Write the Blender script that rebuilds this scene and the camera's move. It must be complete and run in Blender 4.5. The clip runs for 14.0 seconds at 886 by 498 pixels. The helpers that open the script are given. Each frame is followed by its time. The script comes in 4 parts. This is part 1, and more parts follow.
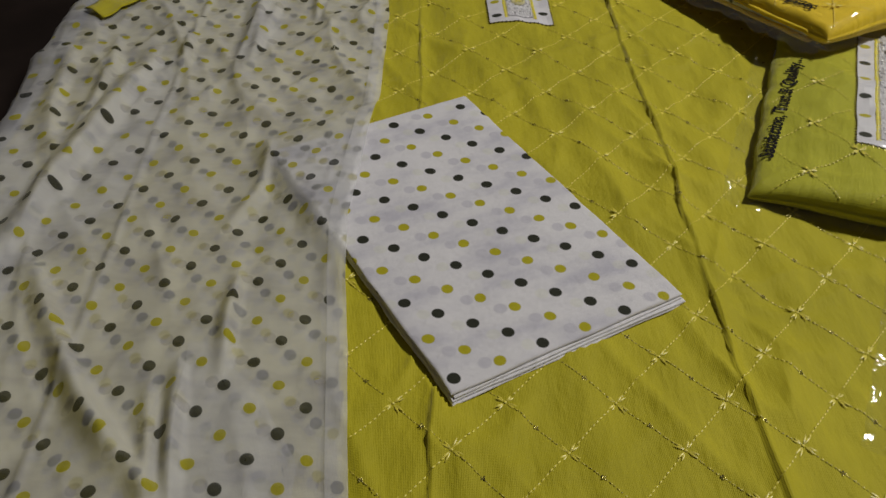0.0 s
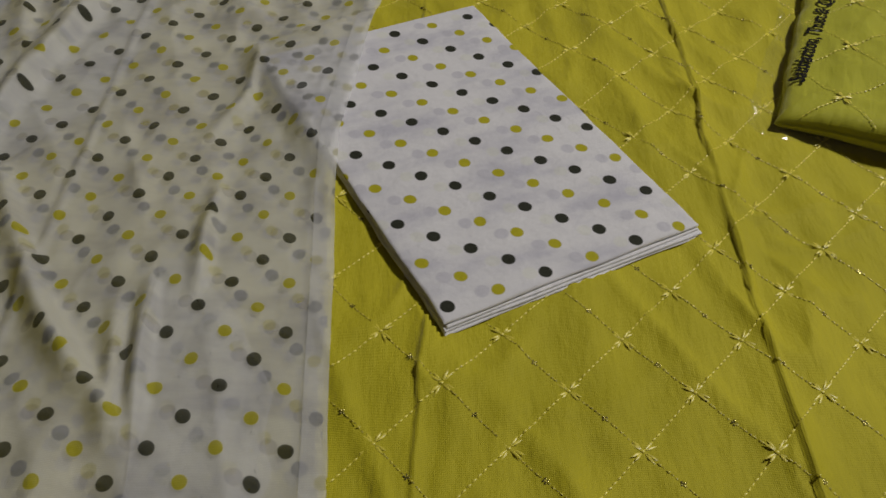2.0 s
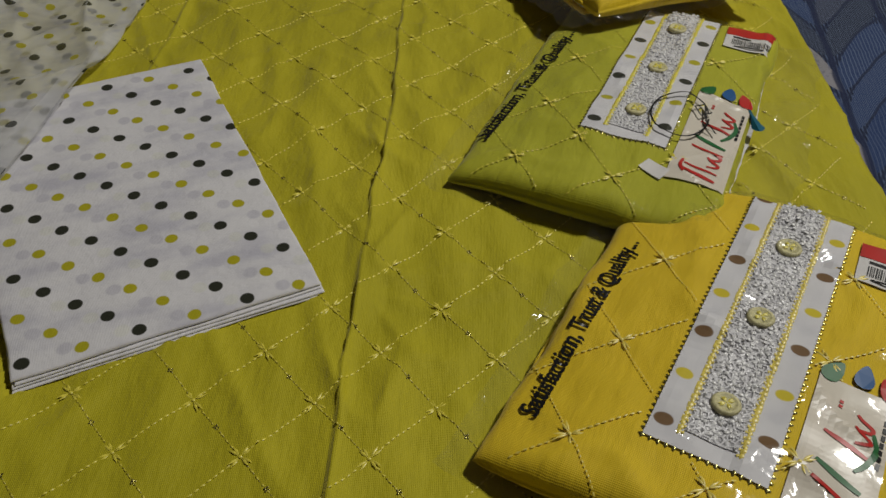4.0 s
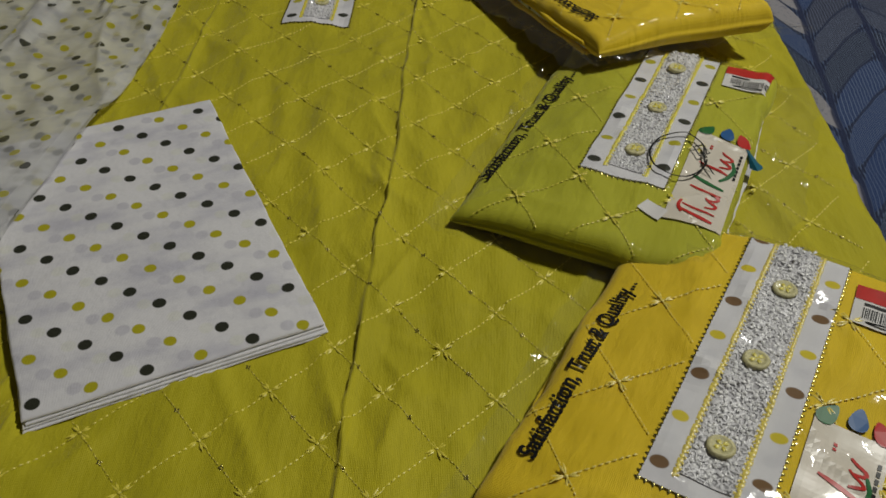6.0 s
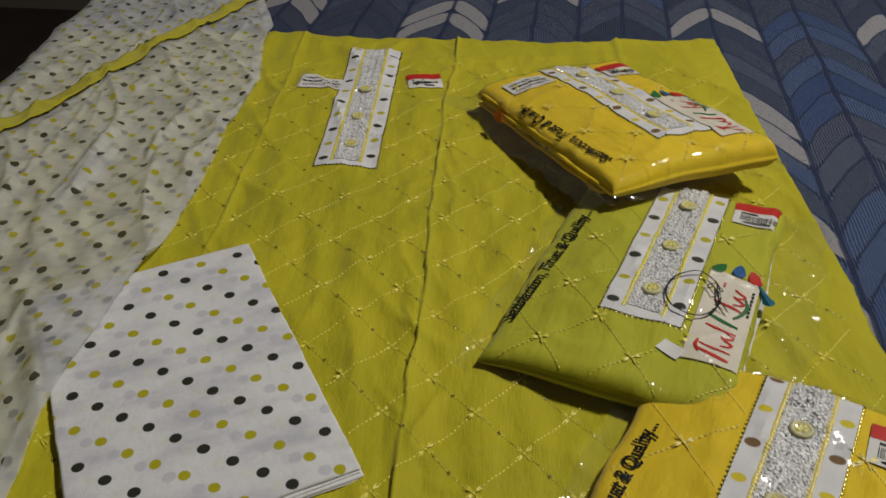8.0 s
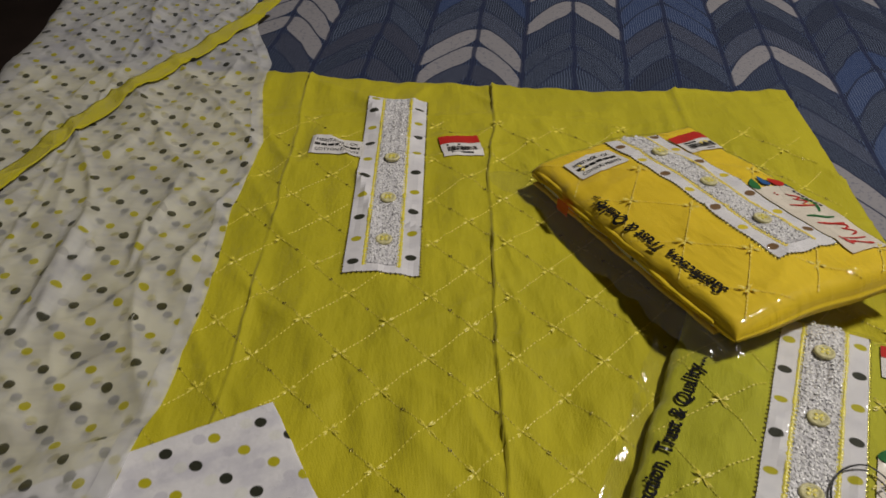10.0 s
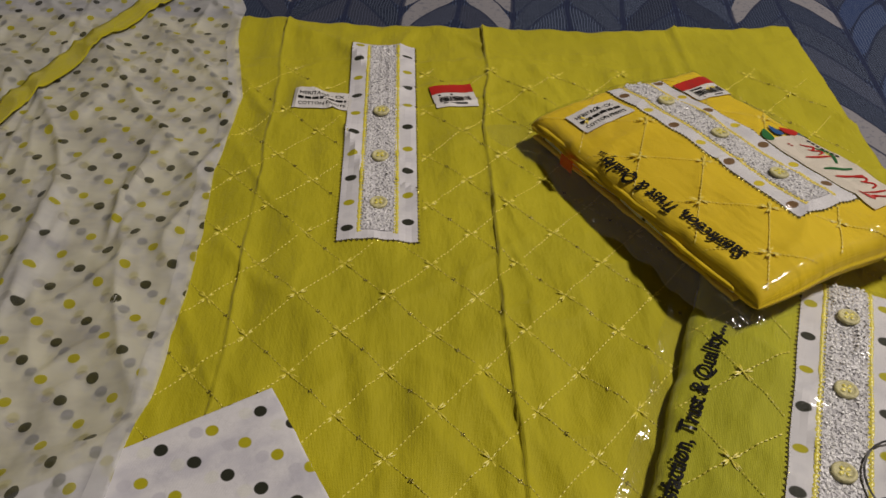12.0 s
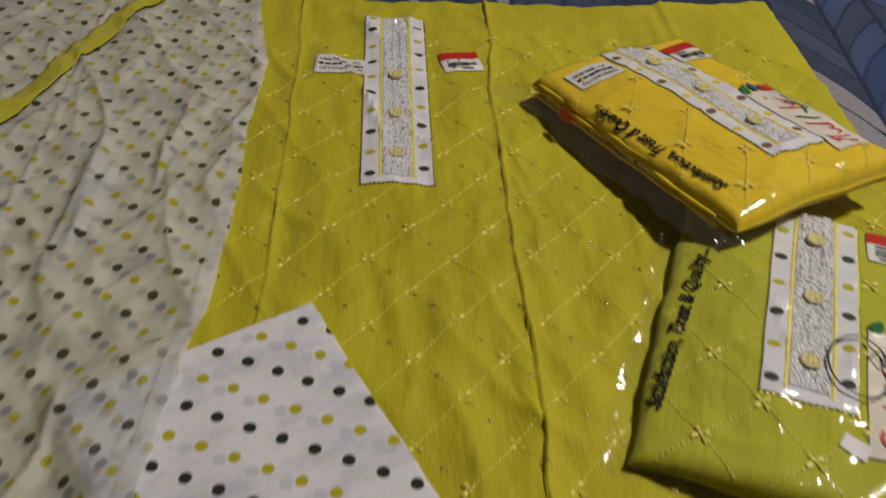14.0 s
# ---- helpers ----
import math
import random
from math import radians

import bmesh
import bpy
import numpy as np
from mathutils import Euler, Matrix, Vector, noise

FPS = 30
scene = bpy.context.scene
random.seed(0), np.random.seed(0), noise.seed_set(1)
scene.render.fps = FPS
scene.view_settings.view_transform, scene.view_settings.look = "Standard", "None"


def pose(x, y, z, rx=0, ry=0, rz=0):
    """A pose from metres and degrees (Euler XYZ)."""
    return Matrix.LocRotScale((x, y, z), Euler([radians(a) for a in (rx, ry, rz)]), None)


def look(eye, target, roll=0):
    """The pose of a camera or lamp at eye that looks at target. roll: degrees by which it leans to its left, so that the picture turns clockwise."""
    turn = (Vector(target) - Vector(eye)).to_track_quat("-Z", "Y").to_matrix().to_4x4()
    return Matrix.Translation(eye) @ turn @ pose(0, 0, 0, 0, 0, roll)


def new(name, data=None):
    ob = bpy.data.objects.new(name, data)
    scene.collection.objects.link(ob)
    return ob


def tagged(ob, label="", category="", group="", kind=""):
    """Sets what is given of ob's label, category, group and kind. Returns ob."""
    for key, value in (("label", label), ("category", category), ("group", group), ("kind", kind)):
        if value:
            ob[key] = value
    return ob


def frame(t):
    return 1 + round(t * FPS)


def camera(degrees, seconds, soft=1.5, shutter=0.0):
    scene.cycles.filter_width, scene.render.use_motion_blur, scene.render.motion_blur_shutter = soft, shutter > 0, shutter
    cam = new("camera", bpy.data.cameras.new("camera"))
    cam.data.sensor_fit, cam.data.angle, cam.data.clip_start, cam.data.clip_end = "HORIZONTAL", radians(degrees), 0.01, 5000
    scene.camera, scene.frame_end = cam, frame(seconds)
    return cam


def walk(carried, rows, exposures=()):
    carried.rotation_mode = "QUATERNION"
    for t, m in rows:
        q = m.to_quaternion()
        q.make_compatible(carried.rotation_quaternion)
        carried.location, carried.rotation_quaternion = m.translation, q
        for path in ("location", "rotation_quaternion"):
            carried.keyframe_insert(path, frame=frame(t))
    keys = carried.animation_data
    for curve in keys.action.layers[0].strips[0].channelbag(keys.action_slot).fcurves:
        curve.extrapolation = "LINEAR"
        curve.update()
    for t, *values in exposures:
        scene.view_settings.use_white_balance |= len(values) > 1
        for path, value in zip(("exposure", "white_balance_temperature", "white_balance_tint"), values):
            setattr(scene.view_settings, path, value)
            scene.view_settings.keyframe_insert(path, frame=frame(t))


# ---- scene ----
cam = camera(54.4, 14.0, soft=1.5, shutter=0.5)
PATH = [
    (0, (-0.061, -1.029, 0.515), (-0.108, 0.476, -0.802), 1.5),
    (0.5, (-0.06, -1.023, 0.516), (-0.114, 0.471, -0.813), 2.7),
    (1, (-0.067, -1.032, 0.495), (-0.121, 0.416, -0.883), 2.9),
    (1.5, (-0.064, -1.023, 0.483), (-0.123, 0.388, -0.934), 3.0),
    (2, (-0.055, -0.994, 0.471), (-0.105, 0.402, -0.961), 3.3),
    (2.5, (-0.025, -0.992, 0.492), (-0.037, 0.427, -0.917), 4.0),
    (3, (0.069, -0.981, 0.496), (0.079, 0.487, -0.862), 4.9),
    (3.5, (0.251, -0.953, 0.49), (0.149, 0.499, -0.881), 2.6),
    (6, (0.264, -0.951, 0.511), (0.113, 0.531, -0.823), 1.4),
    (6.5, (0.257, -0.968, 0.531), (0.101, 0.538, -0.776), -0.3),
    (7, (0.259, -0.975, 0.534), (0.085, 0.557, -0.739), -1.9),
    (7.5, (0.256, -0.977, 0.555), (0.071, 0.607, -0.652), -1.7),
    (8, (0.257, -0.96, 0.571), (0.044, 0.656, -0.587), -0.6),
    (8.5, (0.229, -0.94, 0.586), (0.005, 0.671, -0.578), 0.7),
    (9, (0.189, -0.875, 0.582), (-0.019, 0.722, -0.603), 1.6),
    (9.2, (0.163, -0.83, 0.587), (-0.019, 0.762, -0.609), 1.9),
    (11.3, (0.086, -0.64, 0.592), (0.049, 0.873, -0.716), 2.0),
    (11.5, (0.08, -0.642, 0.593), (0.052, 0.851, -0.737), 2.2),
    (12, (0.078, -0.637, 0.585), (0.053, 0.837, -0.767), 2.3),
    (12.5, (0.073, -0.625, 0.585), (0.043, 0.843, -0.774), 2.1),
    (13, (0.054, -0.623, 0.588), (0.011, 0.843, -0.772), 1.7),
    (13.5, (0.057, -0.645, 0.596), (0.032, 0.829, -0.754), 2.0),
    (14, (0.053, -0.759, 0.599), (0.057, 0.724, -0.743), 2.6),
]
walk(cam, [(t, look(eye, target, roll)) for t, eye, target, roll in PATH], exposures=[(0, -0.04, 6500, 8), (3.0, -0.17, 6500, 8), (3.5, -0.27, 6520, 7), (6.5, -0.24, 6560, 3), (8.5, -0.04, 6680, 6), (11.5, -0.02, 6900, 12), (12.5, -0.06, 7000, 13), (14, -0.02, 6800, 11)])

# ---- light ----
world = bpy.data.worlds.new("world")
scene.world = world
world.use_nodes = True
world.node_tree.nodes["Background"].inputs[0].default_value = (0.9, 0.95, 1.0, 1)
world.node_tree.nodes["Background"].inputs[1].default_value = 0.003


def area_lamp(name, eye, target, sx, sy, watts, colour):
    data = bpy.data.lights.new(name, "AREA")
    data.shape, data.size, data.size_y, data.energy, data.color = "RECTANGLE", sx, sy, watts, colour
    ob = new(name, data)
    ob.matrix_world = look(eye, target)
    return ob


LAMP = (1.60, 0.30, 2.53)
area_lamp("room_lamp", LAMP, (0.1, -0.1, 0), 0.38, 0.18, 62, (1.0, 0.955, 0.91))

# ---- materials ----


class Nodes:
    """Short helper for node trees."""

    def __init__(self, name):
        self.mat = bpy.data.materials.new(name)
        self.mat.use_nodes = True
        self.t = self.mat.node_tree
        self.bsdf = self.t.nodes["Principled BSDF"]
        self.out = self.t.nodes["Material Output"]

    def put(self, sock, v):
        if isinstance(v, bpy.types.NodeSocket):
            self.t.links.new(v, sock)
        elif v is not None:
            if hasattr(sock.default_value, "__len__") and not hasattr(v, "__len__"):
                v = (v, v, v)
            if hasattr(v, "__len__") and len(v) == 3 and len(sock.default_value) == 4:
                v = (*v, 1)
            sock.default_value = v

    def math(self, op, a, b=None, c=None):
        n = self.t.nodes.new("ShaderNodeMath")
        n.operation = op
        for i, v in enumerate((a, b, c)):
            self.put(n.inputs[i], v)
        return n.outputs[0]

    def vmath(self, op, a, b=None, scale=None):
        n = self.t.nodes.new("ShaderNodeVectorMath")
        n.operation = op
        self.put(n.inputs[0], a)
        if b is not None:
            self.put(n.inputs[1], b)
        if scale is not None:
            self.put(n.inputs["Scale"], scale)
        return n.outputs["Value"] if op in ("DOT_PRODUCT", "LENGTH", "DISTANCE") else n.outputs[0]

    def uv(self):
        return self.t.nodes.new("ShaderNodeTexCoord").outputs["UV"]

    def obj(self):
        return self.t.nodes.new("ShaderNodeTexCoord").outputs["Object"]

    def noise(self, vec, scale, detail=3.0, rough=0.55):
        n = self.t.nodes.new("ShaderNodeTexNoise")
        self.put(n.inputs["Vector"], vec)
        n.inputs["Scale"].default_value, n.inputs["Detail"].default_value, n.inputs["Roughness"].default_value = scale, detail, rough
        return n.outputs[0]

    def noise_col(self, vec, scale):
        n = self.t.nodes.new("ShaderNodeTexNoise")
        self.put(n.inputs["Vector"], vec)
        n.inputs["Scale"].default_value = scale
        return n.outputs[1]

    def white(self, a):
        n = self.t.nodes.new("ShaderNodeTexWhiteNoise")
        n.noise_dimensions = "1D"
        self.put(n.inputs["W"], a)
        return n.outputs[0]

    def mix(self, f, a, b, blend="MIX"):
        n = self.t.nodes.new("ShaderNodeMix")
        n.data_type, n.blend_type = "RGBA", blend
        self.put(n.inputs[0], f)
        self.put(n.inputs[6], a)
        self.put(n.inputs[7], b)
        return n.outputs[2]

    def ramp(self, v, lo, hi, a=0.0, b=1.0):
        n = self.t.nodes.new("ShaderNodeMapRange")
        n.interpolation_type = "SMOOTHSTEP"
        self.put(n.inputs[0], v)
        for i, x in enumerate((lo, hi, a, b)):
            self.put(n.inputs[i + 1], x)
        return n.outputs[0]

    def steps(self, v, stops):
        n = self.t.nodes.new("ShaderNodeValToRGB")
        n.color_ramp.interpolation = "CONSTANT"
        el = n.color_ramp.elements
        while len(el) < len(stops):
            el.new(0.5)
        for e, (p, c) in zip(el, stops):
            e.position, e.color = p, (*c, 1)
        self.put(n.inputs[0], v)
        return n.outputs[0]

    def bump(self, h, strength, dist):
        n = self.t.nodes.new("ShaderNodeBump")
        n.inputs["Strength"].default_value, n.inputs["Distance"].default_value = strength, dist
        self.put(n.inputs["Height"], h)
        self.t.links.new(n.outputs[0], self.bsdf.inputs["Normal"])
        return n.outputs[0]

    def set(self, colour=None, rough=0.6, metal=0.0, spec=0.3, sheen=0.0):
        self.put(self.bsdf.inputs["Base Color"], colour)
        self.put(self.bsdf.inputs["Roughness"], rough)
        self.put(self.bsdf.inputs["Metallic"], metal)
        self.put(self.bsdf.inputs["Specular IOR Level"], spec)
        self.put(self.bsdf.inputs["Sheen Weight"], sheen)
        return self.mat

    def lattice(self, vec, a, b, off, r, soft=0.0006):
        """1 on round dots of radius r that repeat by a and b."""
        det = a[0] * b[1] - a[1] * b[0]
        ia, ib = (b[1] / det, -b[0] / det, 0), (-a[1] / det, a[0] / det, 0)
        p = self.vmath("SUBTRACT", vec, (off[0], off[1], 0))
        s = self.math("SUBTRACT", self.math("FRACT", self.math("ADD", self.vmath("DOT_PRODUCT", p, ia), 0.5)), 0.5)
        t = self.math("SUBTRACT", self.math("FRACT", self.math("ADD", self.vmath("DOT_PRODUCT", p, ib), 0.5)), 0.5)
        q = self.vmath("ADD", self.vmath("SCALE", (a[0], a[1], 0), scale=s), self.vmath("SCALE", (b[0], b[1], 0), scale=t))
        return self.ramp(self.vmath("LENGTH", q), r - soft, r + soft, 1.0, 0.0)


def weave(n, vec, scale=900.0):
    """Fine crossed threads."""
    w = []
    for axis in ("X", "Y"):
        t = n.t.nodes.new("ShaderNodeTexWave")
        t.bands_direction = axis
        t.inputs["Scale"].default_value, t.inputs["Distortion"].default_value, t.inputs["Detail"].default_value = scale, 1.2, 1.0
        n.put(t.inputs["Vector"], vec)
        w.append(t.outputs[1])
    return n.math("ADD", w[0], w[1])


def cotton(name, base, deep, rough=0.62, sheen=0.15, spec=0.25):
    n = Nodes(name)
    v = n.uv()
    big = n.ramp(n.noise(v, 5.0, 4), 0.3, 0.7)
    slub = n.noise(n.vmath("MULTIPLY", v, (420, 40, 1)), 1.0, 2)
    c = n.mix(big, base, deep)
    c = n.mix(n.math("MULTIPLY", n.ramp(slub, 0.45, 0.75), 0.18), c, [x * 0.72 for x in deep])
    grain = n.noise(n.vmath("MULTIPLY", v, (1.0, 0.28, 1.0)), 75, 5, 0.6)
    crumple = n.math("ABSOLUTE", n.math("SUBTRACT", n.noise(n.vmath("MULTIPLY", v, (1.0, 0.45, 1.0)), 26, 3, 0.55), 0.5))
    n.bump(n.math("ADD", n.math("MULTIPLY", weave(n, v, 260), 0.05), n.math("SUBTRACT", grain, n.math("MULTIPLY", crumple, 1.3))), 0.55, 0.0042)
    return n.set(c, rough, 0, spec, sheen)


LIME = cotton("lime_cotton", (0.50, 0.44, 0.012), (0.42, 0.375, 0.008))
LIME_PACK = cotton("bright_lime_cotton", (0.47, 0.46, 0.022), (0.41, 0.40, 0.016))
YELLOW = cotton("yellow_cotton", (0.80, 0.57, 0.014), (0.72, 0.50, 0.010))
LIME_BAND = cotton("lime_band", (0.60, 0.53, 0.015), (0.52, 0.46, 0.01))
PAPER_CLOTH = cotton("white_selvedge", (0.78, 0.77, 0.80), (0.72, 0.71, 0.75))

DARK, LEAFY, BROWN, SUNNY, GREYD = (0.022, 0.024, 0.014), (0.42, 0.38, 0.012), (0.16, 0.085, 0.03), (0.62, 0.5, 0.02), (0.42, 0.41, 0.46)
WHITE = (0.71, 0.70, 0.725)


def dotted(name, alpha, ghosts, off=(0, 0), col=0.0188, mirror=1, white=WHITE, ink_k=0.42):
    """White cotton with dark and lime dots in slanting rows; alpha below 1 is a sheer weave."""
    n = Nodes(name)
    v = n.uv()
    v = n.vmath("ADD", v, n.vmath("SCALE", n.vmath("SUBTRACT", n.noise_col(v, 45), (0.5, 0.5, 0.5)), scale=0.0016))
    if alpha < 1:
        # gathered cloth: the rows wander
        v = n.vmath("ADD", v, n.vmath("SCALE", n.vmath("SUBTRACT", n.noise_col(v, 6), (0.5, 0.5, 0.5)), scale=0.012))
        v = n.vmath("ADD", v, n.vmath("SCALE", n.vmath("SUBTRACT", n.noise_col(v, 20), (0.5, 0.5, 0.5)), scale=0.0035))
    a, b = (col * mirror, -0.0229), (-0.0051 * mirror, -0.0890)
    h = (-0.00255 * mirror, -0.0445)
    # grey mottling puts the soft shading of uneven layers into the white
    c = n.mix(n.ramp(n.noise(n.vmath("MULTIPLY", v, (0.7, 1.6, 1.0)), 17, 3), 0.40, 0.72), white, [white[0] * 0.72, white[1] * 0.72, white[2] * 0.79])
    if ghosts:
        gx, gy = off[0] + 0.0100, off[1] + 0.0255
        c = n.mix(n.math("MULTIPLY", n.lattice(v, a, b, (gx, gy), 0.0056, 0.0012), 0.75), c, (0.52, 0.51, 0.57))
        c = n.mix(n.math("MULTIPLY", n.lattice(v, a, b, (gx + h[0], gy + h[1]), 0.0056, 0.0014), 0.3), c, (0.66, 0.67, 0.52))
    dk = n.lattice(v, a, b, off, 0.0054)
    lm = n.lattice(v, a, b, (off[0] + h[0], off[1] + h[1]), 0.0051)
    c = n.mix(dk, c, DARK)
    c = n.mix(lm, c, LEAFY)
    n.bump(n.math("ADD", n.math("MULTIPLY", weave(n, v, 300), 0.07), n.math("ADD", n.noise(v, 90, 4), n.noise(v, 28, 3))), 0.40, 0.0028)
    n.set(c, 0.7, 0, 0.2, 0.1)
    if alpha < 1:
        tr = n.t.nodes.new("ShaderNodeBsdfTransparent")
        tl = n.t.nodes.new("ShaderNodeBsdfTranslucent")
        n.put(tl.inputs[0], c)
        body = n.t.nodes.new("ShaderNodeMixShader")
        body.inputs[0].default_value = 0.12
        n.t.links.new(n.bsdf.outputs[0], body.inputs[1])
        n.t.links.new(tl.outputs[0], body.inputs[2])
        m = n.t.nodes.new("ShaderNodeMixShader")
        ink = n.math("MAXIMUM", dk, lm)
        n.put(m.inputs[0], n.math("ADD", n.math("MULTIPLY", ink, ink_k), alpha))
        n.t.links.new(tr.outputs[0], m.inputs[1])
        n.t.links.new(body.outputs[0], m.inputs[2])
        n.t.links.new(m.outputs[0], n.out.inputs[0])
    return n.mat


SHEER_HEM = dotted("sheer_selvedge", 0.40, False, (0.3, 0.3), 0.3, -1, (0.86, 0.86, 0.86))
PRINT = dotted("dotted_cotton", 1.0, True, (0.0326, 0.0781))
SHEER = dotted("sheer_dotted_voile", 0.36, True, (0.004, 0.012), 0.0205, -1, (0.90, 0.90, 0.885), 0.45)
SHEER_UNDER = dotted("sheer_dotted_voile_under", 0.38, False, (-0.005, -0.0217), 0.0205, -1, (0.90, 0.90, 0.885), 0.55)


def plain(name, colour, rough=0.5, metal=0.0, spec=0.4, vary=0.12, scale=40.0, bump=0.0):
    n = Nodes(name)
    v = n.obj()
    c = n.mix(n.ramp(n.noise(v, scale, 4), 0.35, 0.7), colour, [x * (1 - vary) for x in colour])
    if bump:
        n.bump(n.noise(v, scale * 6, 4), bump, 0.001)
    return n.set(c, rough, metal, spec)


THREAD = plain("yellow_thread", (0.82, 0.72, 0.09), 0.35, 0, 0.6, 0.3, 300)
THREAD_FINE = plain("olive_thread", (0.40, 0.34, 0.025), 0.4, 0, 0.5, 0.3, 300)
THREAD_GOLD = plain("golden_thread", (0.88, 0.72, 0.14), 0.35, 0, 0.6, 0.3, 300)
SEQUIN = plain("sequin", (0.30, 0.26, 0.08), 0.22, 0.7, 0.5, 0.3, 200)
SILVER = plain("silver_thread", (0.66, 0.66, 0.69), 0.22, 0.5, 0.6, 0.3, 300)
PAPER = plain("white_paper", (0.70, 0.68, 0.67), 0.45, 0, 0.4, 0.05)
CREAM = plain("cream_card", (0.70, 0.64, 0.55), 0.35, 0, 0.4, 0.05)
RED = plain("red_ink", (0.50, 0.025, 0.02), 0.4)
INK = plain("black_ink", (0.012, 0.012, 0.012), 0.35)
GREEN = plain("green_ink", (0.02, 0.14, 0.04), 0.4)
BLUE = plain("blue_ink", (0.02, 0.10, 0.28), 0.4)
TEAL = plain("teal_ink", (0.02, 0.13, 0.20), 0.4)
FLOOR_MAT = plain("dark_floor", (0.03, 0.02, 0.017), 0.6, 0, 0.3, 0.5, 3, 0.1)
# dark tones on the unseen walls and ceiling hold back bounced light
WALL_MAT = plain("painted_wall", (0.14, 0.12, 0.10), 0.8, 0, 0.2, 0.08, 4, 0.1)
CEIL_MAT = plain("unseen_ceiling", (0.28, 0.27, 0.26), 0.8, 0, 0.2, 0.05, 4)


def lace_material():
    n = Nodes("white_lace")
    v = n.uv()
    vor = n.t.nodes.new("ShaderNodeTexVoronoi")
    vor.feature = "DISTANCE_TO_EDGE"
    vor.inputs["Scale"].default_value = 230
    n.put(vor.inputs["Vector"], v)
    hole = n.ramp(vor.outputs[0], 0.05, 0.30)
    c = n.mix(hole, (0.66, 0.65, 0.68), (0.46, 0.45, 0.48))
    c = n.mix(n.ramp(n.noise(v, 120, 3), 0.5, 0.62), c, (0.72, 0.71, 0.74))
    n.bump(n.math("SUBTRACT", n.noise(v, 220, 3), hole), 0.8, 0.0015)
    return n.set(c, 0.4, 0.05, 0.6)


LACE = lace_material()


def patch_material(name, dark, light):
    """White strip with a row of dark and light dots down each side."""
    n = Nodes(name)
    v = n.vmath("MULTIPLY", n.uv(), (0.78, 1.0, 1.0))
    c = n.mix(n.ramp(n.noise(v, 40, 3), 0.35, 0.7), (0.70, 0.69, 0.72), (0.62, 0.61, 0.65))
    far, up = (1.0, 0.0), (0.0, 0.084)
    for side, o in ((-1, 0.017), (1, 0.031)):
        x = side * 0.0310 * 0.78
        c = n.mix(n.lattice(v, far, up, (x, o), 0.0050), c, dark)
        c = n.mix(n.lattice(v, far, up, (x, o + 0.042), 0.0046), c, light)
        c = n.mix(n.math("MULTIPLY", n.lattice(v, far, up, (x, o + 0.021), 0.0046, 0.0012), 0.25), c, (0.5, 0.5, 0.55))
    n.bump(n.noise(v, 200, 3), 0.2, 0.001)
    return n.set(c, 0.6, 0, 0.3, 0.1)


PATCH_LIME = patch_material("patch_print_lime", DARK, LEAFY)
PATCH_SUN = patch_material("patch_print_yellow", BROWN, SUNNY)


def bag_material():
    n = Nodes("clear_bag")
    v = n.uv()
    sep = n.t.nodes.new("ShaderNodeSeparateXYZ")
    n.put(sep.inputs[0], v)
    flap = n.math("MAXIMUM", n.ramp(sep.outputs[0], 0.237, 0.246), n.ramp(sep.outputs[0], -0.002, -0.008))
    where = n.math("MAXIMUM", n.ramp(n.noise(v, 11, 2), 0.50, 0.66, 0.22, 1.0), n.math("MULTIPLY", flap, 0.9))
    crinkle = n.math("MULTIPLY", n.math("ADD", n.noise(v, 30, 2, 0.5), n.math("MULTIPLY", n.noise(v, 110, 2, 0.5), 0.22)), where)
    nor = n.bump(crinkle, 0.8, 0.0075)
    gl = n.t.nodes.new("ShaderNodeBsdfGlossy")
    gl.inputs["Roughness"].default_value = 0.09
    n.t.links.new(nor, gl.inputs["Normal"])
    tr = n.t.nodes.new("ShaderNodeBsdfTransparent")
    tr.inputs[0].default_value = (0.95, 0.955, 0.945, 1)
    lw = n.t.nodes.new("ShaderNodeLayerWeight")
    lw.inputs["Blend"].default_value = 0.5
    n.t.links.new(nor, lw.inputs["Normal"])
    gloss = n.math("ADD", n.math("MULTIPLY", n.math("POWER", lw.outputs["Facing"], 4.0), 0.14), n.math("ADD", n.math("MULTIPLY", flap, 0.02), 0.030))
    m = n.t.nodes.new("ShaderNodeMixShader")
    n.put(m.inputs[0], gloss)
    n.t.links.new(tr.outputs[0], m.inputs[1])
    n.t.links.new(gl.outputs[0], m.inputs[2])
    haze = n.t.nodes.new("ShaderNodeBsdfDiffuse")
    haze.inputs[0].default_value = (0.7, 0.7, 0.7, 1)
    m2 = n.t.nodes.new("ShaderNodeMixShader")
    n.put(m2.inputs[0], n.math("ADD", n.math("MULTIPLY", flap, 0.010), 0.006))
    n.t.links.new(m.outputs[0], m2.inputs[1])
    n.t.links.new(haze.outputs[0], m2.inputs[2])
    n.t.links.new(m2.outputs[0], n.out.inputs[0])
    return n.mat


BAG = bag_material()


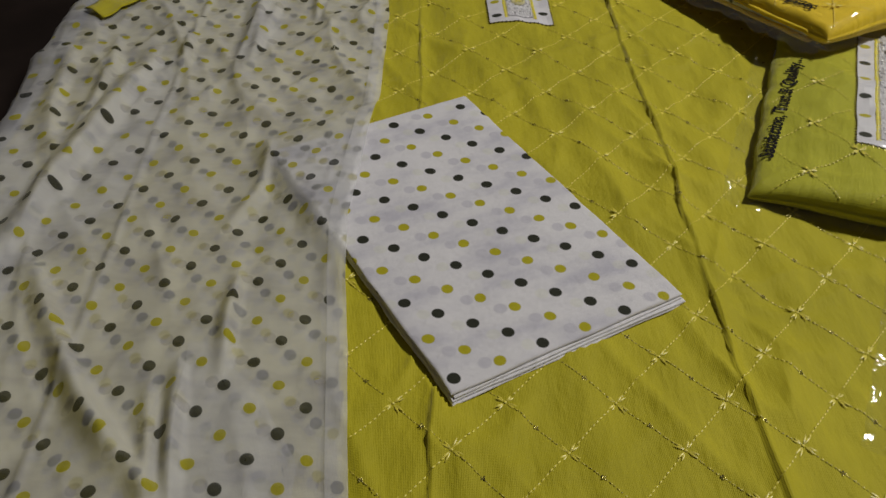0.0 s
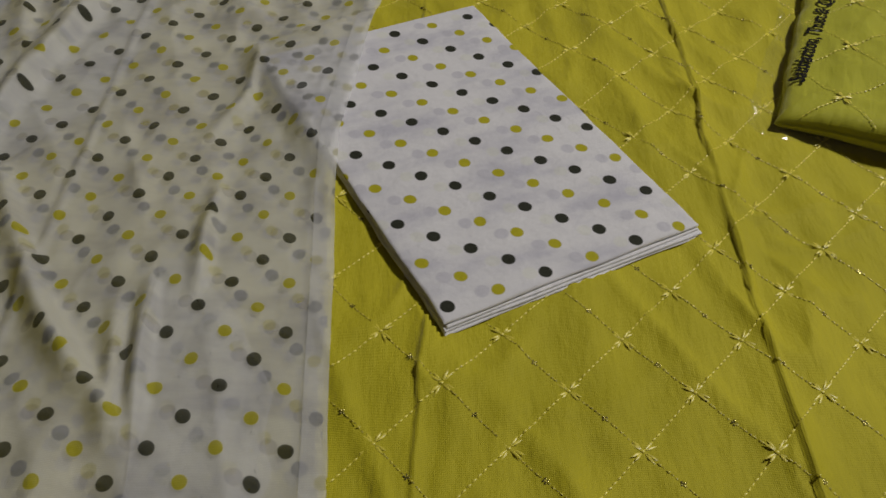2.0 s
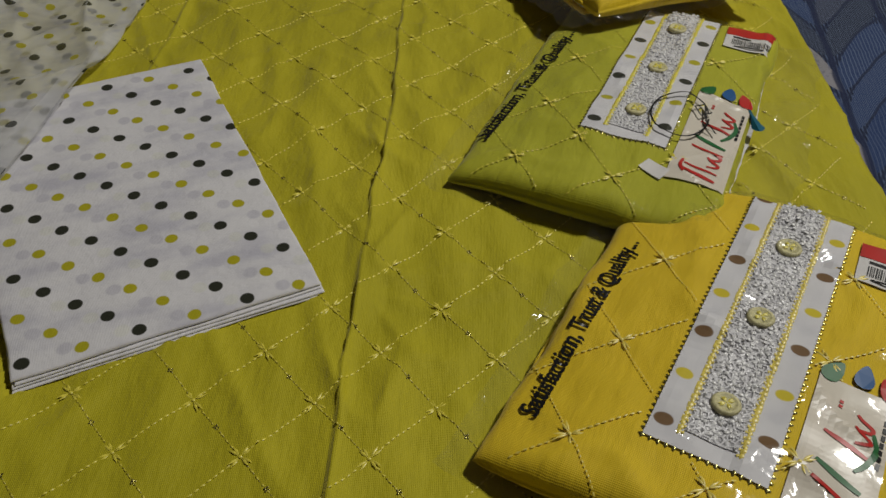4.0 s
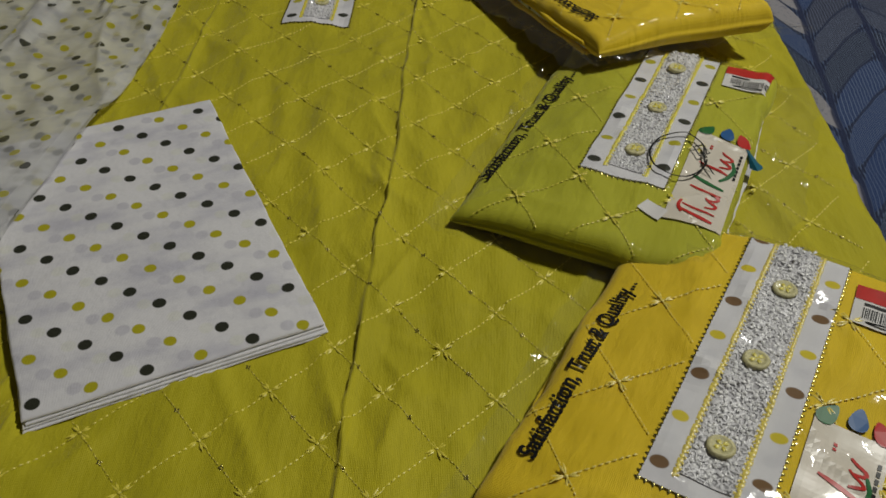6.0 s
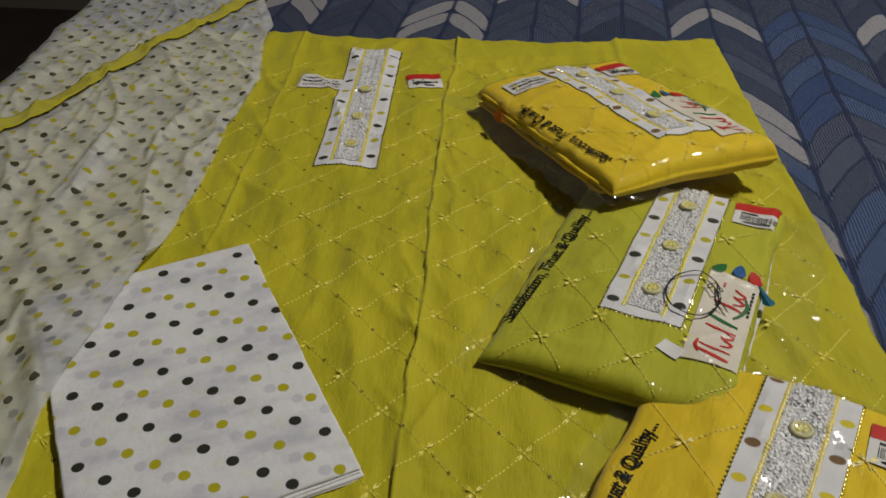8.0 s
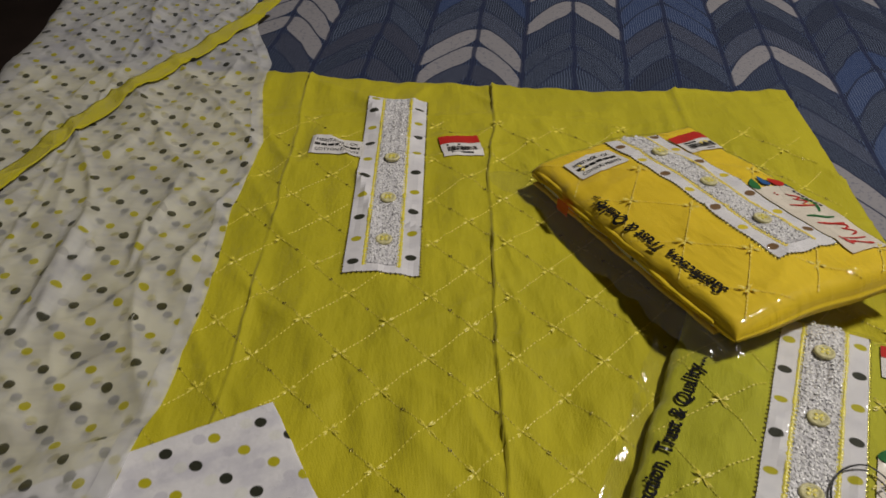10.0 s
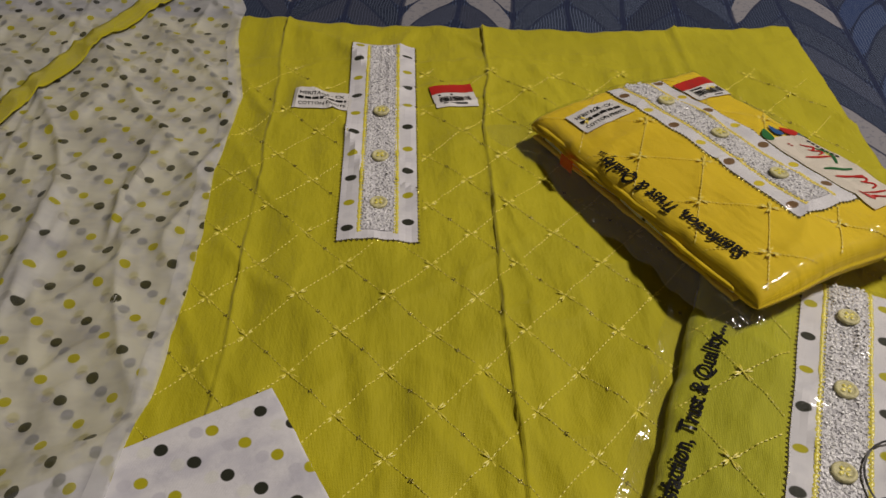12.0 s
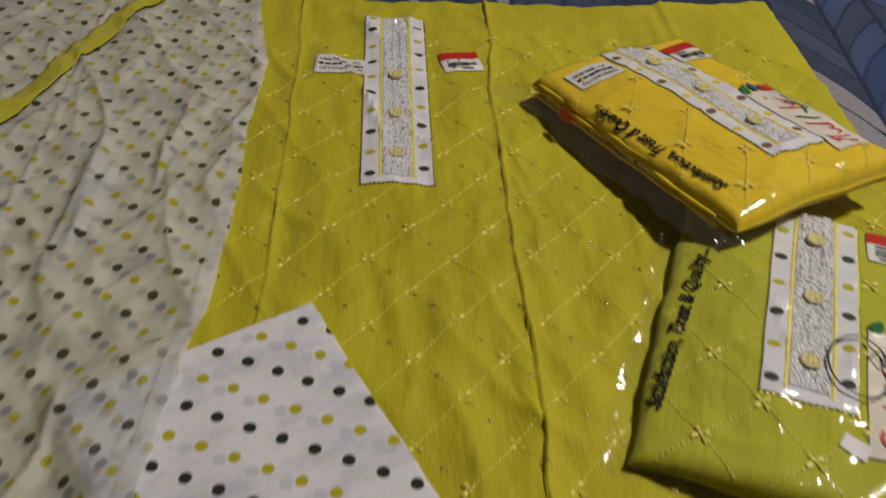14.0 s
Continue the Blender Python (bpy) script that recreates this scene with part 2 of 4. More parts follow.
def sheet_material():
    """Blue bed linen printed with slanting leaves on both sides of upright stems."""
    n = Nodes("leaf_print_linen")
    v = n.uv()
    v = n.vmath("ADD", v, n.vmath("SCALE", n.vmath("SUBTRACT", n.noise_col(v, 12), (0.5, 0.5, 0.5)), scale=0.010))
    sep = n.t.nodes.new("ShaderNodeSeparateXYZ")
    n.put(sep.inputs[0], v)
    # the stems lean a little against the cloth that lies on the bed
    x = n.math("SUBTRACT", sep.outputs[0], n.math("MULTIPLY", sep.outputs[1], 0.105))
    y = n.math("ADD", sep.outputs[1], n.math("MULTIPLY", sep.outputs[0], 0.08))
    c = n.math("DIVIDE", n.math("ADD", x, 0.029), 0.0805)
    col = n.math("FLOOR", c)
    tri = n.math("PINGPONG", c, 1.0)
    bow = n.math("SINE", n.math("MULTIPLY", tri, math.pi))
    s = n.math("SUBTRACT", y, n.math("MULTIPLY", tri, 0.125))
    s = n.math("SUBTRACT", s, n.math("MULTIPLY", bow, 0.014))
    cell = n.math("DIVIDE", s, 0.072)
    row = n.math("FLOOR", cell)
    f = n.math("FRACT", cell)
    pair = n.math("FLOOR", n.math("DIVIDE", col, 2.0))
    rnd = n.white(n.math("ADD", n.math("MULTIPLY", row, 3.17), n.math("MULTIPLY", pair, 17.3)))
    base = n.steps(rnd, [(0, (0.005, 0.012, 0.042)), (0.32, (0.010, 0.021, 0.062)), (0.52, (0.014, 0.042, 0.15)), (0.66, (0.034, 0.040, 0.078)), (0.80, (0.34, 0.33, 0.36))])
    hatch_a = n.math("SINE", n.math("ADD", n.math("MULTIPLY", c, 120.0), n.math("MULTIPLY", n.noise(v, 30), 8.0)))
    hatch_b = n.math("SINE", n.math("ADD", n.math("MULTIPLY", s, 1500.0), n.math("MULTIPLY", n.noise(v, 40), 9.0)))
    pick = n.ramp(n.white(n.math("ADD", n.math("MULTIPLY", row, 7.7), n.math("MULTIPLY", col, 3.3))), 0.45, 0.5)
    h = n.math("MAXIMUM", n.mix(pick, hatch_a, hatch_b), n.math("SUBTRACT", n.math("MULTIPLY", hatch_a, hatch_b), 0.1))
    dens = n.ramp(n.white(n.math("ADD", n.math("MULTIPLY", row, 5.1), n.math("MULTIPLY", pair, 2.9))), 0.0, 0.6, 0.45, 1.0)
    light = n.math("MULTIPLY", n.ramp(h, 0.30, 0.75), n.math("MULTIPLY", dens, 0.72))
    dark_leaf = n.ramp(rnd, 0.79, 0.81, 1.0, 0.0)
    k = n.mix(n.math("MULTIPLY", light, dark_leaf), base, (0.17, 0.22, 0.33))
    speck = n.math("MULTIPLY", n.ramp(n.noise(v, 160, 2), 0.56, 0.64), n.ramp(rnd, 0.79, 0.81, 0.15, 0.4))
    k = n.mix(speck, k, (0.10, 0.12, 0.20))
    edge = n.math("MINIMUM", f, n.math("SUBTRACT", 1.0, f))
    tip = n.math("SUBTRACT", 1.0, bow)
    point = n.math("SUBTRACT", edge, n.math("MULTIPLY", n.math("MULTIPLY", tip, tip), 0.24))
    fill = n.mix(n.ramp(hatch_a, -0.2, 0.6), (0.007, 0.015, 0.05), (0.09, 0.13, 0.24))
    k = n.mix(n.ramp(point, -0.01, 0.02, 1.0, 0.0), k, fill)
    k = n.mix(n.ramp(edge, 0.02, 0.07, 0.85, 0.0), k, (0.015, 0.025, 0.07))
    pinch = n.math("MINIMUM", tri, n.math("SUBTRACT", 1.0, tri))
    stem = n.ramp(n.math("ADD", pinch, n.math("MULTIPLY", n.noise(v, 60), 0.02)), 0.035, 0.075, 0.9, 0.0)
    k = n.mix(stem, k, (0.014, 0.024, 0.075))
    n.bump(n.math("ADD", n.math("MULTIPLY", weave(n, v, 220), 0.3), n.noise(v, 50, 4)), 0.3, 0.0015)
    return n.set(n.vmath("SCALE", k, scale=0.72), 0.75, 0, 0.2, 0.08)


SHEET = sheet_material()

# ---- geometry helpers ----


def part(name, me, material, parent=None, label=""):
    if isinstance(me, bmesh.types.BMesh):
        bm, me = me, bpy.data.meshes.new(name)
        bm.to_mesh(me)
        bm.free()
    if material is not None and not me.materials:
        me.materials.append(material)
    ob = new(name, me)
    if parent is not None:
        ob.parent = parent
    return tagged(ob, label) if label else ob


def mesh(name, verts, faces, uvs=None, smooth=True):
    me = bpy.data.meshes.new(name)
    me.from_pydata([tuple(map(float, v)) for v in verts], [], faces)
    if uvs is not None:
        lay = me.uv_layers.new(name="UVMap")
        idx = np.zeros(len(me.loops), dtype=np.int32)
        me.loops.foreach_get("vertex_index", idx)
        lay.data.foreach_set("uv", np.asarray(uvs, dtype=np.float32)[idx].ravel())
    if smooth:
        me.polygons.foreach_set("use_smooth", [True] * len(me.polygons))
    me.update()
    return me


def sheet_mesh(name, us, vs, at):
    """A net over us x vs; at(u, v) gives the place. UVs are metres of cloth."""
    verts, uvs = [], []
    for v in vs:
        for u in us:
            verts.append(at(u, v))
            uvs.append((u, v))
    w = len(us)
    faces = [(j * w + i, j * w + i + 1, (j + 1) * w + i + 1, (j + 1) * w + i) for j in range(len(vs) - 1) for i in range(w - 1)]
    return mesh(name, verts, faces, uvs)


def strip_mesh(name, rects, at, step=0.01):
    """Flat printed pieces laid on a surface: rects of (u0, v0, u1, v1)."""
    verts, faces, uvs = [], [], []
    for u0, v0, u1, v1 in rects:
        nu, nv = max(1, int((u1 - u0) / step)), max(1, int((v1 - v0) / step))
        o = len(verts)
        for j in range(nv + 1):
            for i in range(nu + 1):
                u, v = u0 + (u1 - u0) * i / nu, v0 + (v1 - v0) * j / nv
                verts.append(at(u, v))
                uvs.append((u, v))
        w = nu + 1
        faces += [(o + j * w + i, o + j * w + i + 1, o + (j + 1) * w + i + 1, o + (j + 1) * w + i) for j in range(nv) for i in range(nu)]
    return mesh(name, verts, faces, uvs)


def card_mesh(name, at, u0, v0, u1, v1, thick=0.0005, step=0.008, turn=0.0, cut=()):
    """A thin card laid on a surface, with an edge all round."""
    nu, nv = max(2, int((u1 - u0) / step)), max(2, int((v1 - v0) / step))
    cu, cv, ca, sa = (u0 + u1) / 2, (v0 + v1) / 2, math.cos(turn), math.sin(turn)
    verts, uvs, faces = [], [], []
    w = nu + 1
    for layer in (0.0, thick):
        for j in range(nv + 1):
            for i in range(nu + 1):
                a, b = u0 + (u1 - u0) * i / nu - cu, v0 + (v1 - v0) * j / nv - cv
                u, v = cu + a * ca - b * sa, cv + a * sa + b * ca
                verts.append(Vector(at(u, v)) + Vector((0, 0, layer)))
                uvs.append((u, v))
    o = w * (nv + 1)
    faces = [(o + j * w + i, o + j * w + i + 1, o + (j + 1) * w + i + 1, o + (j + 1) * w + i) for j in range(nv) for i in range(nu)]
    faces += [(j * w + i, (j + 1) * w + i, (j + 1) * w + i + 1, j * w + i + 1) for j in range(nv) for i in range(nu)]
    rim = [i for i in range(w)] + [j * w + nu for j in range(1, nv + 1)] + [nv * w + i for i in range(nu - 1, -1, -1)] + [j * w for j in range(nv - 1, 0, -1)]
    faces += [(a, b, o + b, o + a) for a, b in zip(rim, rim[1:] + rim[:1])]
    return mesh(name, verts, faces, uvs, smooth=False)


def seg_dist(u, v, line):
    """Distance to a line of points, how far along it (0 to 1) and on which side."""
    best, along, side = 9.0, 0.0, 1.0
    n = len(line) - 1
    for k in range(n):
        (ax, ay), (bx, by) = line[k], line[k + 1]
        dx, dy = bx - ax, by - ay
        t = max(0.0, min(1.0, ((u - ax) * dx + (v - ay) * dy) / (dx * dx + dy * dy)))
        d = math.hypot(u - ax - t * dx, v - ay - t * dy)
        if d < best:
            best, along, side = d, (k + t) / n, (1.0 if dx * (v - ay) - dy * (u - ax) > 0 else -1.0)
    return best, along, side


def interp(x, xs, ys):
    return float(np.interp(x, xs, ys))


def spaced(lo, hi, step, dense=(), fine=0.0015, reach=0.012):
    xs, x = [lo], lo
    while x < hi - 1e-6:
        x += fine if any(abs(x - d) < reach for d in dense) else step
        xs.append(min(x, hi))
    return xs


def smooth01(x):
    x = max(0.0, min(1.0, x))
    return x * x * (3 - 2 * x)


CLOTH = pose(0, 0, 0, 0, 0, 4.4)
PACK_TURN = 32.5
PACK_AT = (-0.0651, -0.6176)
PACK_W, PACK_L, PACK_T = 0.226, 0.359, 0.0085
WP = pose(PACK_AT[0], PACK_AT[1], 0.0030, 0, 0, PACK_TURN)
WPI = WP.inverted() @ CLOTH

# ---- room ----


def box(name, lo, hi, material, bevel=0.0):
    bm = bmesh.new()
    bmesh.ops.create_cube(bm, size=1)
    c, s = [(a + b) / 2 for a, b in zip(lo, hi)], [b - a for a, b in zip(lo, hi)]
    bmesh.ops.transform(bm, matrix=Matrix.LocRotScale(c, None, s), verts=bm.verts)
    if bevel:
        bmesh.ops.bevel(bm, geom=bm.edges[:], offset=bevel, segments=3, affect="EDGES")
    return part(name, bm, material)


X0, X1, Y0, Y1, ZF, ZC = -2.1, 2.0, -2.4, 2.0, -0.56, 2.75
tagged(box("floor", (X0, Y0, ZF - 0.1), (X1, Y1, ZF), FLOOR_MAT), "dark brown floor beside the bed, in shade", "floor", kind="structure")
# ceiling and walls are unseen, added to close the room and bounce light
tagged(box("ceiling", (X0, Y0, ZC), (X1, Y1, ZC + 0.1), CEIL_MAT), "unseen plain ceiling, added to bounce light", "ceiling", kind="structure")
for nm, lo, hi in (("wall_west", (X0 - 0.1, Y0, ZF), (X0, Y1, ZC)), ("wall_east", (X1, Y0, ZF), (X1 + 0.1, Y1, ZC)),
                   ("wall_south", (X0, Y0 - 0.1, ZF), (X1, Y0, ZC)), ("wall_north", (X0, Y1, ZF), (X1, Y1 + 0.1, ZC))):
    tagged(box(nm, lo, hi, WALL_MAT), "unseen plain room wall, added to bounce light", "wall", kind="structure")

# ---- bed ----
BED_U0, BED_U1, BED_V0, BED_V1 = -0.562, 1.05, -0.95, 1.25
bed = tagged(new("bed"), "bed made up with a blue leaf-print sheet", "bed")
bed.matrix_world = CLOTH


def bed_top(u, v):
    return -0.006 + 0.004 * noise.noise((u * 5, v * 5, 3.0)) + 0.0015 * noise.noise((u * 22, v * 16, 7.0))


def sheet_at(u, v):
    # past the mattress edges the sheet rolls over and hangs down
    du = max(BED_U0 - u, 0) + max(u - BED_U1, 0)
    dv = max(BED_V0 - v, 0) + max(v - BED_V1, 0)
    d, r = du + dv, 0.03
    a = min(d / r, math.pi / 2)
    out, drop = r * math.sin(a), r * (1 - math.cos(a)) + max(0.0, d - r * math.pi / 2)
    cu, cv = min(max(u, BED_U0), BED_U1), min(max(v, BED_V0), BED_V1)
    if du > 0:
        cu += out * (-1 if u < BED_U0 else 1)
    elif dv > 0:
        cv += out * (-1 if v < BED_V0 else 1)
    return (cu, cv, bed_top(cu, cv) - drop)


me = sheet_mesh("bed_sheet", spaced(BED_U0 - 0.32, BED_U1 + 0.3, 0.015, (BED_U0, BED_U1), 0.006, 0.04), spaced(BED_V0 - 0.3, BED_V1 + 0.3, 0.015, (BED_V0, BED_V1), 0.006, 0.04), sheet_at)
# the print follows the bed's own axes, which lie square to the room
part("bed_sheet", me, SHEET, bed, "blue and grey leaf-print cotton sheet")
mb = box("mattress", (BED_U0 + 0.002, BED_V0 + 0.002, -0.22), (BED_U1 - 0.002, BED_V1 - 0.002, -0.016), WALL_MAT, 0.015)
mb.parent = bed
fb = box("bed_base", (BED_U0 + 0.03, BED_V0 + 0.03, ZF), (BED_U1 - 0.03, BED_V1 - 0.03, -0.222), FLOOR_MAT, 0.01)
fb.parent = bed

# ---- lime kurta fabric ----
K_U0, K_U1, K_V0, K_V1 = -0.555, 0.575, -0.86, 0.464


def crease_u(side, v):
    base = interp(v, (-0.69, -0.574, -0.446, -0.175, 0.175, 0.324), (0.117, 0.109, 0.119, 0.122, 0.123, 0.136)) if side > 0 else -0.129
    return base + 0.006 * noise.noise((v * 6, side * 3.1, 0)) + 0.0030 * noise.noise((v * 22, side * 5.7, 0))


CROSS_FOLDS = [([(-0.19, 0.355), (0.02, 0.362), (0.10, 0.356), (0.22, 0.372), (0.36, 0.352)], 0.0022, 0.004),
               ([(0.128, -0.505), (0.20, -0.535)], 0.0025, 0.004), ([(0.13, -0.52), (0.175, -0.59)], 0.0028, 0.004),
               ([(0.118, -0.31), (0.10, -0.22), (0.075, -0.13)], 0.003, 0.012), ([(0.10, -0.42), (0.06, -0.30), (0.05, -0.18)], 0.003, 0.014),
               ([(-0.10, -0.63), (-0.115, -0.74)], 0.002, 0.005), ([(0.05, -0.1), (0.04, -0.25)], 0.0025, 0.012),
               ([(0.125, -0.26), (0.098, -0.205), (0.085, -0.16)], 0.0030, 0.0026), ([(0.122, -0.33), (0.105, -0.29)], 0.0030, 0.0026),
               ([(0.115, -0.44), (0.085, -0.40), (0.075, -0.36)], 0.0028, 0.003), ([(0.118, -0.50), (0.165, -0.475)], 0.0026, 0.0026),
               ([(-0.12, -0.66), (-0.135, -0.635)], 0.0028, 0.0022), ([(0.13, 0.02), (0.15, -0.06), (0.145, -0.12)], 0.0026, 0.004),
               ([(-0.02, -0.12), (0.0, -0.2), (0.01, -0.27)], 0.0026, 0.007), ([(0.09, -0.03), (0.08, -0.12)], 0.0026, 0.006),
               ([(0.26, -0.02), (0.25, -0.12)], 0.0026, 0.006), ([(-0.06, 0.36), (-0.12, 0.33)], 0.002, 0.003)]


def kurta_z(u, v):
    z = 0.0016 + 0.0052 * (noise.noise((u * 14 + v * 3, v * 4.5, 1.0)) + 0.5) * 0.5
    z += 0.0040 * noise.noise((u * 30, v * 10 + u * 8, 5.0)) + 0.0012 * noise.noise((u * 70, v * 36, 9.0))
    # small sharp puckers, mostly along the cloth
    p = 1 - abs(noise.noise((u * 13 + v * 4, v * 3.5, 12.0)))
    q = 1 - abs(noise.noise((u * 7 - v * 9, v * 8 + u * 5, 15.0)))
    some = smooth01(0.5 + 1.6 * noise.noise((u * 5, v * 5, 21.0)))
    z += 0.0056 * p ** 11 * some + 0.0038 * q ** 14 * (1 - some)
    for side in (-1, 1):
        d = u - crease_u(side, v)
        k = smooth01(0.55 + 0.9 * noise.noise((v * 10, side, 4.0))) * (0.8 + 0.5 * noise.noise((v * 40, side, 6.0)))
        # the panels tilt up to the crease; along it stands a thin, broken edge
        lap = (0.0027 if side > 0 else 0.0015) * (0.25 + 0.75 * smooth01(0.5 + 1.1 * noise.noise((v * 6, side * 2.0, 8.0))))
        z += 0.0018 * math.exp(-abs(d) / 0.016) + lap * (math.exp(-d / 0.03) if d > 0 else math.exp(-(d / 0.0012) ** 2))
        z += (0.0008 + 0.0050 * k) * (1.0 if side > 0 else 0.7) * (math.exp(-(d / 0.0012) ** 2) if d < 0 else math.exp(-d / 0.0040))
        d2 = u - side * 0.405 - 0.003 * noise.noise((v * 8, side * 9.1, 2))
        z += 0.004 * math.exp(-(d2 / 0.004) ** 2)
    for line, h, w in CROSS_FOLDS:
        if min(p[0] for p in line) - 0.04 < u < max(p[0] for p in line) + 0.04 and min(p[1] for p in line) - 0.04 < v < max(p[1] for p in line) + 0.04:
            d, t, s = seg_dist(u, v, line)
            z += h * math.exp(-(d / w) ** 2) * (0.35 + 0.65 * math.sin(math.pi * min(max(t, 0.05), 0.95)))
    p = WPI @ Vector((u, v, 0))
    d = min(p.x, PACK_W - p.x, p.y, PACK_L - p.y)
    return max(z, -0.0005) if d < -0.004 else min(max(z, -0.0005), 0.0026)


def kurta_at(u, v):
    # the outline of the cloth is not quite square
    f = smooth01((v - 0.25) / 0.2)
    vv = v - f * 0.023 * math.sin(math.pi * min(1.0, max(0.0, (u + 0.2) / 0.82))) + 0.004 * f * noise.noise((u * 9, 0, 2))
    uu = u + 0.006 * smooth01((u - 0.45) / 0.1) * noise.noise((v * 7, 3, 1))
    return (uu, vv, kurta_z(u, v))


kurta = tagged(new("kurta_fabric"), "lime green cotton fabric with diamond embroidery, spread on bed", "fabric")
kurta.matrix_world = CLOTH
me = sheet_mesh("cloth", spaced(K_U0, K_U1, 0.005, (-0.129, 0.129, 0.118, 0.111), 0.0018, 0.016), spaced(K_V0, K_V1, 0.005), kurta_at)
ob = part("cloth", me, LIME, kurta)
so = ob.modifiers.new("thickness", "SOLIDIFY")
so.thickness, so.offset = 0.0012, -1


def stitches(name, at, lines, pitch, length, width, height, material, parent, keep=lambda u, v: True, jitter=0.15):
    """Rows of short raised stitches along straight lines on a surface."""
    rng = random.Random(7)
    verts, faces = [], []
    for (ax, ay), (bx, by) in lines:
        L = math.hypot(bx - ax, by - ay)
        dx, dy = (bx - ax) / L, (by - ay) / L
        s = 0.0
        while s < L:
            u, v = ax + dx * s, ay + dy * s
            s += pitch
            if not keep(u, v):
                continue
            a = rng.uniform(-jitter, jitter)
            ca, sa = dx - dy * a, dy + dx * a
            hl, hw = length / 2, width / 2
            p0 = Vector(at(u - ca * hl, v - sa * hl))
            p1 = Vector(at(u + ca * hl, v + sa * hl))
            mid = (p0 + p1) / 2
            mid.z = at(u, v)[2]
            side = Vector((-sa * hw, ca * hw, 0))
            o = len(verts)
            up = Vector((0, 0, height))
            verts += [p0, mid + side, p1, mid - side, mid + up]
            faces += [(o, o + 3, o + 4), (o + 3, o + 2, o + 4), (o + 2, o + 1, o + 4), (o + 1, o, o + 4)]
    return tagged(part(name, mesh(name, verts, faces, None, True), material, parent), kind="stuff")


def diamond_lines(u0, u1, v0, v1, ou, ov, du, dv):
    """Both families of slanting lines of a diamond grid, clipped to a rectangle."""
    fam = ([], [])
    for k in range(-60, 61):
        for f, sgn in ((0, 1), (1, -1)):
            # through node (ou + k du, ov), slope sgn dv/du
            pts = []
            x = ou + k * du
            m = sgn * dv / du
            for uu in (u0, u1):
                vv = ov + m * (uu - x)
                if v0 <= vv <= v1:
                    pts.append((uu, vv))
            for vv in (v0, v1):
                uu = x + (vv - ov) / m
                if u0 < uu < u1:
                    pts.append((uu, vv))
            if len(pts) >= 2:
                fam[f].append((pts[0], pts[1]))
    return fam


def flower_mesh(size, thick, slim=1.0, seed=0):
    """Four-armed stitched star, each arm a split loop of thread, with a bead in the middle."""
    rng = random.Random(seed)
    verts, faces = [], []
    for k in range(4):
        a = math.radians(45 + 90 * k + rng.uniform(-7, 7))
        L = size * (0.52 + rng.uniform(-0.07, 0.07))
        for off in (-0.17, 0.17):
            c, s = math.cos(a + off), math.sin(a + off)
            w = size * 0.062 * slim
            o = len(verts)
            verts += [(c * size * 0.07, s * size * 0.07, 0.0002), (c * L * 0.55 - s * w, s * L * 0.55 + c * w, 0.0002), (c * L, s * L, 0.0002), (c * L * 0.55 + s * w, s * L * 0.55 - c * w, 0.0002), (c * L * 0.55, s * L * 0.55, thick)]
            faces += [(o, o + 3, o + 4), (o + 3, o + 2, o + 4), (o + 2, o + 1, o + 4), (o + 1, o, o + 4)]
    o = len(verts)
    r = size * 0.07
    verts += [(r * math.cos(i * math.pi / 3), r * math.sin(i * math.pi / 3), 0.0003) for i in range(6)] + [(0, 0, thick * 1.2)]
    faces += [(o + i, o + (i + 1) % 6, o + 6) for i in range(6)]
    return mesh("embroidered_flower", verts, faces)


LU, LV, LDU, LDV = 0.0125, -0.075, 0.0840, 0.0896
fam = diamond_lines(-0.50, 0.55, -0.84, 0.34, LU, LV, LDU, LDV)


def kurta_on(u, v):
    p = kurta_at(u, v)
    return (p[0], p[1], p[2] + 0.0003)


def off_patch(u, v):
    return not (-0.045 < u < 0.047 and -0.002 < v < 0.41)


def near_node(u, v):
    i, j = (u - LU) / LDU, (v - LV) / LDV
    d1 = math.hypot((i - round(i)) * LDU, (j - round(j)) * LDV)
    i, j = i - 0.5, j - 0.5
    d2 = math.hypot((i - round(i)) * LDU, (j - round(j)) * LDV)
    return min(d1, d2)


def kurta_seen(u, v):
    return off_patch(u, v) and u > -0.24 and near_node(u, v) > 0.008


stitches("stitch_line", kurta_on, fam[0], 0.0048, 0.0043, 0.0017, 0.0011, THREAD, kurta, kurta_seen)
stitches("stitch_line", kurta_on, fam[1], 0.0034, 0.0026, 0.0013, 0.0008, THREAD_FINE, kurta, kurta_seen)


stitches("stitch_line", kurta_on, fam[1], 0.0062, 0.0034, 0.0014, 0.0010, THREAD, kurta, kurta_seen)


def kurta_nodes():
    for j in range(-9, 5):
        for i in range(-6, 7):
            for h in (0, 0.5):
                yield LU + (i + h) * LDU, LV + (j + h) * LDV


